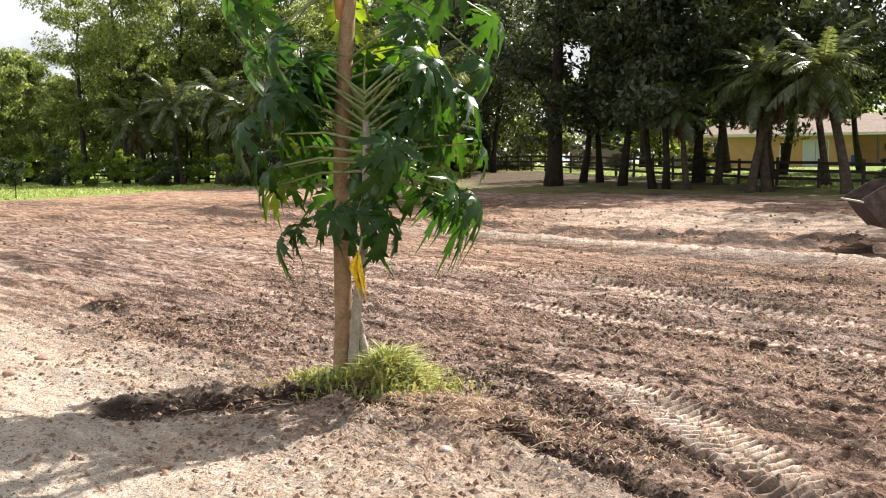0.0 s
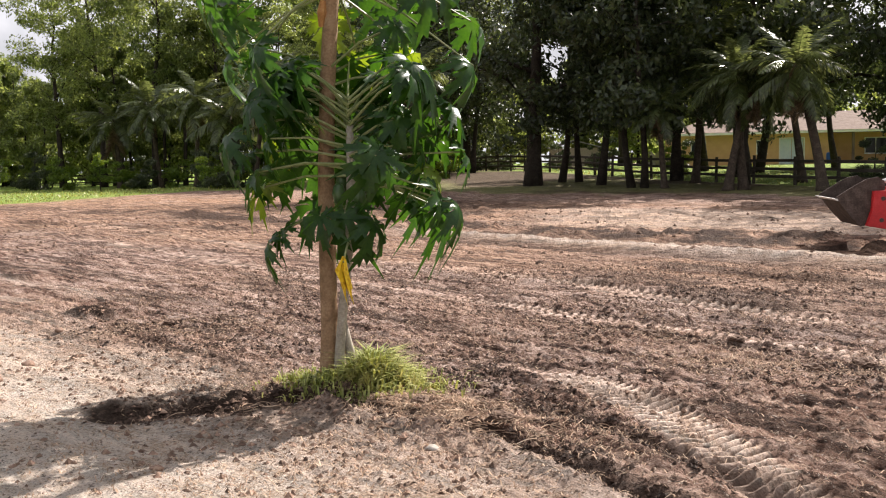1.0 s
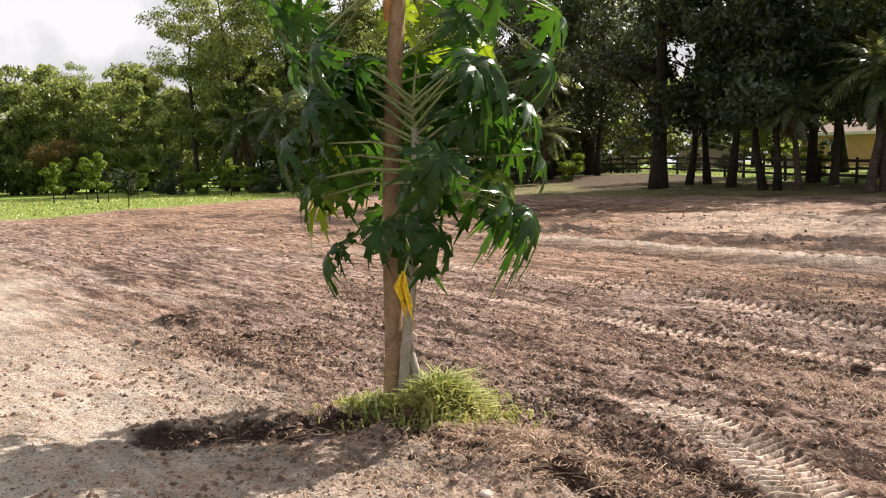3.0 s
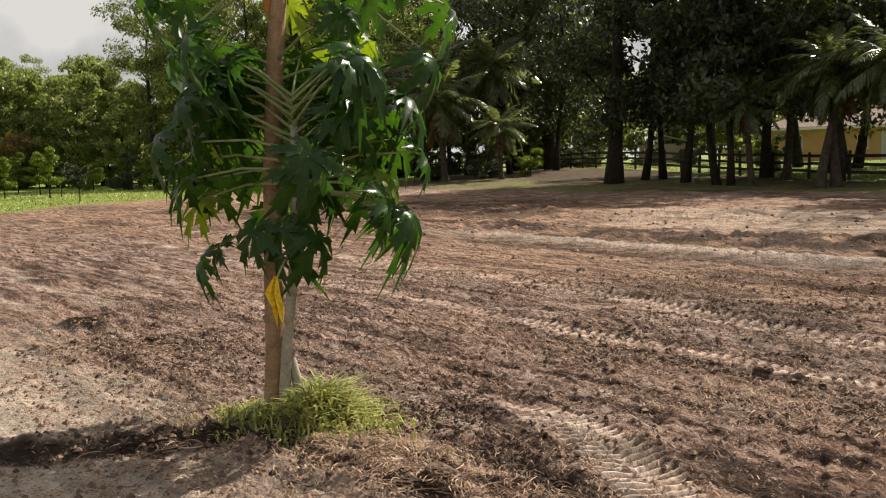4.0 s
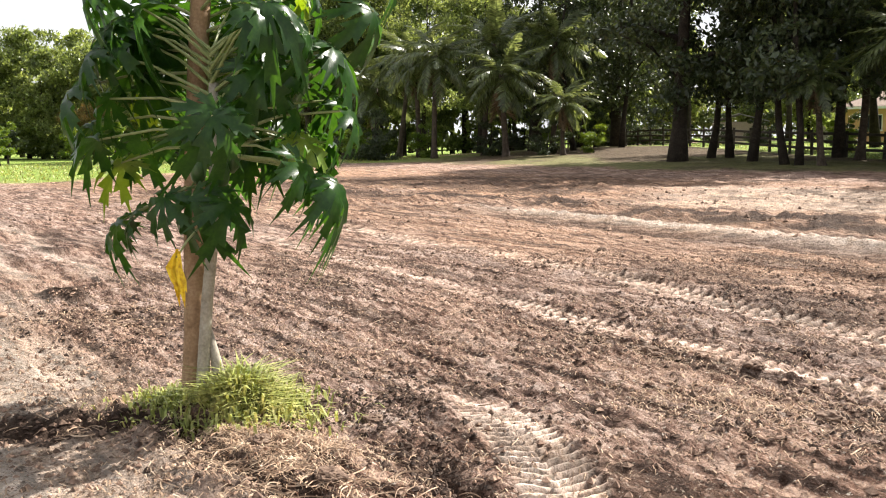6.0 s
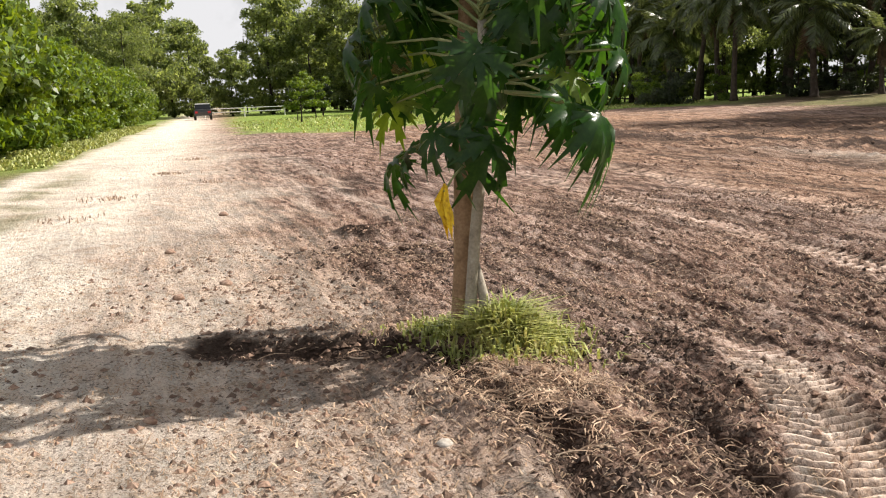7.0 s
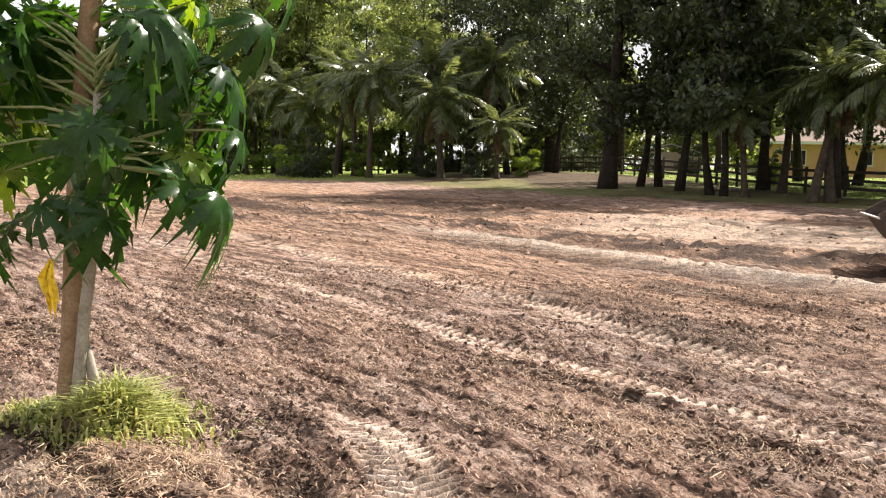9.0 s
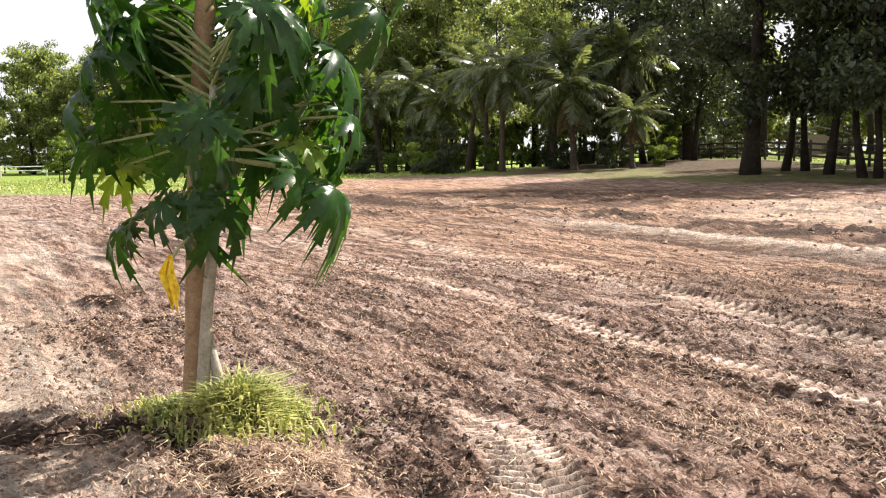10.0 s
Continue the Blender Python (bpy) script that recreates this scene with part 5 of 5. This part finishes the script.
        w = Vector((0.011, 0.014 * (-1) ** k, 0))
        v = [bm.verts.new(o) for o in (p - w * 0.4, p + w * 0.4, q + w, q - w, q.lerp(e, 0.5) + w * 1.0, q.lerp(e, 0.5) - w * 0.9, e)]
        bm.faces.new((v[0], v[1], v[2], v[3]))
        bm.faces.new((v[3], v[2], v[4], v[5]))
        bm.faces.new((v[5], v[4], v[6]))
    dead = new("dead_leaf")
    dead.parent = root
    dead["label"] = "withered yellow hanging leaf"
    dead.matrix_basis = Matrix.Translation((0.195, -0.43, 0.93))
    part("dead_blade", bm, M_YELLOW, dead)
    bm = bmesh.new()
    tube(bm, [(0, 0, -0.02), (-0.01, 0.10, 0.05), (-0.04, 0.28, 0.12), (-0.075, 0.46, 0.18)], [0.006, 0.007, 0.008, 0.010], 6)
    part("dead_petiole", bm, M_PETIOLE, dead)
    LEAVES.append((dead, 1.0, 0.8))
    for k, (x, y, z) in enumerate(((0.06, -0.02, 1.34), (0.20, -0.01, 1.32), (0.20, 0.10, 1.40), (0.05, 0.11, 1.42))):
        bm = bmesh.new()
        tube(bm, [(0, 0, 0.07), (0, 0, 0.05), (0, 0, 0.0), (0, 0, -0.06), (0, 0, -0.09)], [0.012, 0.035, 0.048, 0.036, 0.008], 12)
        f = part("fruit", bm, M_FRUIT, root, smooth=True)
        f.location = (x, y, z)
    bm = bmesh.new()
    tube(bm, [(-0.11, 0.26, 2.5), (-0.10, 0.25, 2.6), (-0.09, 0.25, 2.68)], [0.02, 0.035, 0.02], 8)
    part("bark_scar", bm, M_FLOWER, root, "orange-brown scar on trunk")


build_papaya()


# ---- small things on the soil ----
def on_ground(n, rng, fx, fy):
    x, y = np.array([fx(rng) for _ in range(n)]), np.array([fy(rng) for _ in range(n)])
    return x, y, land(x, y)


def blades_mesh(spots, rng, tall, wide, mat, name, lie=0.0, dome=None):
    vs, fs = [], []
    for x, y, z in spots:
        a = rng.uniform(0, 6.283)
        h, w = tall * rng.uniform(0.4, 1.2), wide * rng.uniform(0.6, 1.3)
        if dome:
            h *= 0.55 + 1.25 * math.exp(-((x - dome[0]) ** 2 + (y - dome[1]) ** 2) / 0.05)
        out, up = rng.uniform(0.3, 1.3) * h, h * rng.uniform(0.35, 1.0)
        if lie:
            out = h
            up = rng.uniform(0.0, 0.25) * h
        d, s = Vector((math.cos(a), math.sin(a), 0)), Vector((-math.sin(a), math.cos(a), 0)) * w
        p = Vector((x, y, z - 0.005))
        m, t = p + d * out * 0.4 + Vector((0, 0, up * 0.7 + 0.012)), p + d * out + Vector((0, 0, up * (0.85 if not lie else 0.2)))
        k = len(vs)
        vs += [p - s, p + s, m + s * 0.8, m - s * 0.8, t]
        fs += [(k, k + 1, k + 2, k + 3), (k + 3, k + 2, k + 4)]
    return raw_mesh(name, vs, fs, mat)


def clods_mesh(spots, sizes, rng, mat, name):
    base = [(1, 0, 0), (0, 1, 0), (-1, 0, 0), (0, -1, 0), (0, 0, 1), (0, 0, -0.7)]
    tri = [(0, 1, 4), (1, 2, 4), (2, 3, 4), (3, 0, 4), (1, 0, 5), (2, 1, 5), (3, 2, 5), (0, 3, 5)]
    vs, fs = [], []
    for (x, y, z), s in zip(spots, sizes):
        k, a = len(vs), rng.uniform(0, 6.283)
        for bx, by, bz in base:
            j = rng.uniform(0.6, 1.25) * s
            vs.append((x + (bx * math.cos(a) - by * math.sin(a)) * j, y + (bx * math.sin(a) + by * math.cos(a)) * j, z + bz * j * 0.7))
        fs += [tuple(k + i for i in t) for t in tri]
    return raw_mesh(name, vs, fs, mat)


def scatter():
    rng = random.Random(9)
    # green tuft at the papaya's foot
    spots = []
    for _ in range(3300):
        a, r = rng.uniform(0, 6.283), abs(rng.gauss(0, 0.20))
        x, y = 0.27 + math.cos(a) * r * 1.2, 0.0 + math.sin(a) * r * 0.9
        spots.append((x, y))
    for _ in range(450):
        spots.append((rng.gauss(-0.12, 0.16), rng.gauss(-0.06, 0.12)))
    h = land(np.array([p[0] for p in spots]), np.array([p[1] for p in spots]))[0]
    tagged(new("grass_tuft", blades_mesh([(p[0], p[1], z) for p, z in zip(spots, h)], rng, 0.155, 0.008, M_GRASS, "grass_tuft", dome=(0.27, 0.0))), "green grass tuft round the papaya's foot", "grass", kind="stuff")
    # dry straw and roots
    x, y = [], []
    for cx, cy, sx, sy, n in ((0.55, -0.42, 0.22, 0.16, 1500), (0.85, -0.5, 0.25, 0.2, 1200), (1.0, -1.0, 0.35, 0.2, 700), (1.9, -1.0, 0.3, 0.3, 400), (0.9, -1.9, 0.6, 0.4, 700), (-2.2, 2.1, 0.7, 0.45, 700), (1.85, 2.5, 0.2, 0.14, 160), (2.25, 2.0, 0.22, 0.12, 160), (-1.5, 4.7, 0.25, 0.12, 160), (3.4, 0.8, 0.6, 0.35, 1000), (2.7, 1.0, 0.35, 0.2, 700), (5.0, 1.6, 0.8, 0.4, 500),
                              (0.6, 1.6, 0.9, 0.4, 500), (-0.4, -0.1, 0.4, 0.2, 350), (3.0, 2.6, 1.0, 0.4, 500), (4.4, 3.6, 1.2, 0.5, 300), (0.0, -2.2, 0.8, 0.6, 500)):
        x += [rng.gauss(cx, sx) for _ in range(int(n * 1.3))]
        y += [rng.gauss(cy, sy) for _ in range(int(n * 1.3))]
    for _ in range(19000):
        x.append(rng.uniform(-5, 7))
        y.append(rng.uniform(-3.5, 7.5))
    x, y = np.array(x), np.array(y)
    z = land(x, y)[0]
    tagged(new("straw", blades_mesh(list(zip(x, y, z)), rng, 0.08, 0.0036, M_STRAW, "straw", lie=1.0)), "dry straw and root bits strewn over tilled soil", "straw", kind="stuff")
    # crumbs and clods
    n = 52000
    x = np.concatenate([np.array([rng.uniform(-4, 6.5) for _ in range(n)]), np.array([rng.uniform(-14, 16) for _ in range(7000)])])
    y = np.concatenate([np.array([rng.uniform(-3.2, 7.5) for _ in range(n)]), np.array([rng.uniform(7, 26) for _ in range(7000)])])
    z, sand, grass, dark = land(x, y)
    keep = np.array([rng.random() for _ in range(len(x))]) < (1 - grass) * (0.25 + 0.75 * (fbm(x, y, 0.8, 3, 91) > -0.05)) * (1 - 0.6 * (sand > 0.5))
    size = [0.004 + 0.030 * rng.random() ** 3.4 * (1 if yy < 9 else 2.2) for yy in y[keep]]
    tagged(new("soil_clods", clods_mesh(list(zip(x[keep], y[keep], z[keep])), size, rng, M_CLOD, "soil_clods")), "loose brown soil clods and crumbs on the field", "soil", kind="stuff")
    # damp clods broken out along the ruts, the pit and the heap
    x, y = [], []
    for pts, wide, n in ((NEAR_RUT, 0.09, 2600), (SIDE_RUT, 0.10, 2200), (TREE_PIT, 0.13, 1500), (LONG_TRACK[40:62], 0.3, 700), (NEAR_TRACK[14:40], 0.24, 900)):
        for _ in range(n):
            k = rng.randrange(len(pts) - 1)
            f = rng.random()
            x.append(pts[k][0] * (1 - f) + pts[k + 1][0] * f + rng.gauss(0, wide))
            y.append(pts[k][1] * (1 - f) + pts[k + 1][1] * f + rng.gauss(0, wide))
    for cx, cy, sx, sy, n in ((-2.2, 2.1, 0.5, 0.35, 1500), (-1.3, 1.3, 0.4, 0.2, 700), (3.6, 0.6, 0.5, 0.3, 1200), (0.95, 0.25, 0.22, 0.2, 800), (2.9, 4.2, 0.9, 0.3, 900), (-1.3, 4.2, 0.4, 0.2, 400), (2.0, 2.2, 0.3, 0.15, 400)):
        x += [rng.gauss(cx, sx) for _ in range(n)]
        y += [rng.gauss(cy, sy) for _ in range(n)]
    x, y = np.array(x), np.array(y)
    keep = pressed_of(x, y) < 0.4
    x, y = x[keep], y[keep]
    size = [0.005 + 0.024 * rng.random() ** 2.6 for _ in x]
    tagged(new("damp_clods", clods_mesh(list(zip(x, y, land(x, y)[0])), size, rng, M_DAMP, "damp_clods")), "dark damp clods broken out along ruts and heaps", "soil", kind="stuff")
    # curled roots torn up with the soil
    vs, fs = [], []
    for cx, cy, sx, sy, n in ((0.75, -0.5, 0.25, 0.15, 110), (1.05, -1.0, 0.28, 0.16, 120), (1.75, -0.9, 0.3, 0.3, 70), (-2.0, 2.0, 0.6, 0.35, 110), (3.5, 0.7, 0.5, 0.3, 120), (2.1, 2.1, 0.3, 0.2, 50), (-0.3, -0.5, 0.3, 0.15, 40), (-1.3, 4.2, 0.35, 0.15, 40), (1.5, 1.5, 1.6, 1.2, 120)):
        spots = [(rng.gauss(cx, sx), rng.gauss(cy, sy)) for _ in range(n)]
        low = land(np.array([p[0] for p in spots]), np.array([p[1] for p in spots]))[0]
        for (px, py), lz in zip(spots, low):
            pz, a, curl, w = lz + 0.004, rng.uniform(0, 6.283), rng.uniform(-1.1, 1.1), rng.uniform(0.0016, 0.0036)
            k, seg = len(vs), rng.uniform(0.014, 0.04)
            lift = rng.uniform(0.0, 0.022)
            for i in range(6):
                h = pz + lift * math.sin(math.pi * i / 5)
                sx_, sy_ = -math.sin(a) * w, math.cos(a) * w
                vs += [(px - sx_, py - sy_, h), (px + sx_, py + sy_, h), (px, py, h + 1.6 * w)]
                px, py, a = px + seg * math.cos(a), py + seg * math.sin(a), a + curl * rng.uniform(0.2, 1.2)
            for i in range(5):
                q = k + 3 * i
                fs += [(q, q + 3, q + 5, q + 2), (q + 2, q + 5, q + 4, q + 1), (q + 1, q + 4, q + 3, q)]
    tagged(new("torn_roots", raw_mesh("torn_roots", vs, fs, M_ROOT)), "curled pale roots torn up on tilled soil", "roots", kind="stuff")
    # upturned sods that stand out
    for cx, cy, r in ((1.85, 2.5, 0.11), (2.22, 2.03, 0.12), (-1.5, 4.7, 0.14), (0.87, 7.5, 0.09), (-2.35, 2.3, 0.12), (3.7, 1.0, 0.13), (3.1, 3.3, 0.1), (4.6, 5.0, 0.12), (3.3, 0.75, 0.12), (4.1, 1.3, 0.13), (3.9, 0.4, 0.1), (0.55, 1.2, 0.08), (2.9, 1.7, 0.09), (-2.0, 1.9, 0.1), (-2.7, 2.7, 0.1), (1.0, 0.1, 0.09), (1.25, -0.9, 0.1), (0.7, -0.55, 0.08)):
        bm = bmesh.new()
        bmesh.ops.create_icosphere(bm, subdivisions=4, radius=r * 0.75)
        for v in bm.verts:
            q = v.co * (2.2 / r) * 0.5 + Vector((cx * 7, cy * 7, 0))
            v.co *= 0.85 + 0.35 * noise.noise(q) + 0.28 * noise.noise(q * 3.1) + 0.14 * noise.noise(q * 7.3)
            v.co.z *= 0.5
        ob = part("sod", bm, M_CLOD)
        ob.matrix_basis = pose(cx, cy, height(cx, cy) + r * 0.06, 0, 0, cx * 90)
        tagged(ob, "upturned clump of dark soil and roots", "sod", "sods on the field")
    # stones on the sand
    def stone(x, y, s, mat, label):
        bm = bmesh.new()
        bmesh.ops.create_icosphere(bm, subdivisions=2, radius=s)
        for v in bm.verts:
            v.co *= 1 + 0.35 * noise.noise(v.co * (1.6 / s) + Vector((x, y, 0)))
            v.co.z *= 0.62
        ob = part("stone", bm, mat, None, smooth=True)
        ob.location = (x, y, height(x, y) + s * 0.25)
        tagged(ob, label, "stone", "stones beside the sandy road")

    stone(0.95, -1.48, 0.036, M_ROCK, "pale rounded limestone pebble on sandy soil")
    stone(-0.1, -0.55, 0.03, M_ROCK, "small white pebble in shadowed soil")
    for sx, sy, s in ((-2.65, 0.42, 0.05), (-2.57, -0.09, 0.045), (-4.4, 1.2, 0.05), (-1.6, 0.9, 0.03), (-3.3, 1.9, 0.04), (-0.4, -1.9, 0.035), (-0.9, -2.5, 0.03), (-6.5, 3.6, 0.06)):
        stone(sx, sy, s, M_CLOD, "dark soil lump on pale sand")
    # dull weeds on the road's sand
    spots = []
    for cx, cy, n in ((-9.8, 4.2, 90), (-13.8, 8.2, 80), (-11.0, 7.0, 50), (-17.5, 11.8, 90), (-8.0, 2.4, 40)):
        spots += [(rng.gauss(cx, 0.28), rng.gauss(cy, 0.2)) for _ in range(n)]
    zz = land(np.array([p[0] for p in spots]), np.array([p[1] for p in spots]))[0]
    tagged(new("road_weeds", blades_mesh([(p[0], p[1], q) for p, q in zip(spots, zz)], rng, 0.09, 0.008, M_STRAW, "road_weeds")), "sparse dry weeds on the sandy road", "weeds", kind="stuff")
    # grass blades along the verge and the far lawn's near edge
    x, y = [], []
    for _ in range(22000):
        s, o = rng.uniform(4, 75), rng.uniform(2.7, 7)
        x.append(ROAD_P[0] + ROAD_D[0] * s + ROAD_N[0] * o)
        y.append(ROAD_P[1] + ROAD_D[1] * s + ROAD_N[1] * o)
    for _ in range(16000):
        x.append(rng.uniform(-60, 14))
        y.append(rng.uniform(26, 68))
    x, y = np.array(x), np.array(y)
    z, sand, grass, dark = land(x, y)
    keep = (grass > 0.7) & (dark < 0.1)
    tagged(new("lawn_grass", blades_mesh(list(zip(x[keep], y[keep], z[keep])), rng, 0.17, 0.032, M_GRASS, "lawn_grass")), "rough green grass along verge and lawn", "grass", kind="stuff")


scatter()


# ---- what moves ----
def motions():
    """The wind rocks the papaya's leaves."""
    for ob, phase, sway in LEAVES:
        base = ob.matrix_basis.copy()
        rows = []
        for k in range(41):
            t = k * 0.25
            gust = 0.6 + 0.4 * math.sin(0.9 * t + phase * 0.3)
            a = sway * gust * 2.2 * math.sin(2 * math.pi * 0.62 * t + phase)
            b = sway * gust * 1.6 * math.sin(2 * math.pi * 0.47 * t + 2 * phase)
            rows.append((t, base @ pose(0, 0, 0, a, b, 0.6 * a)))
        walk(ob, rows)


motions()
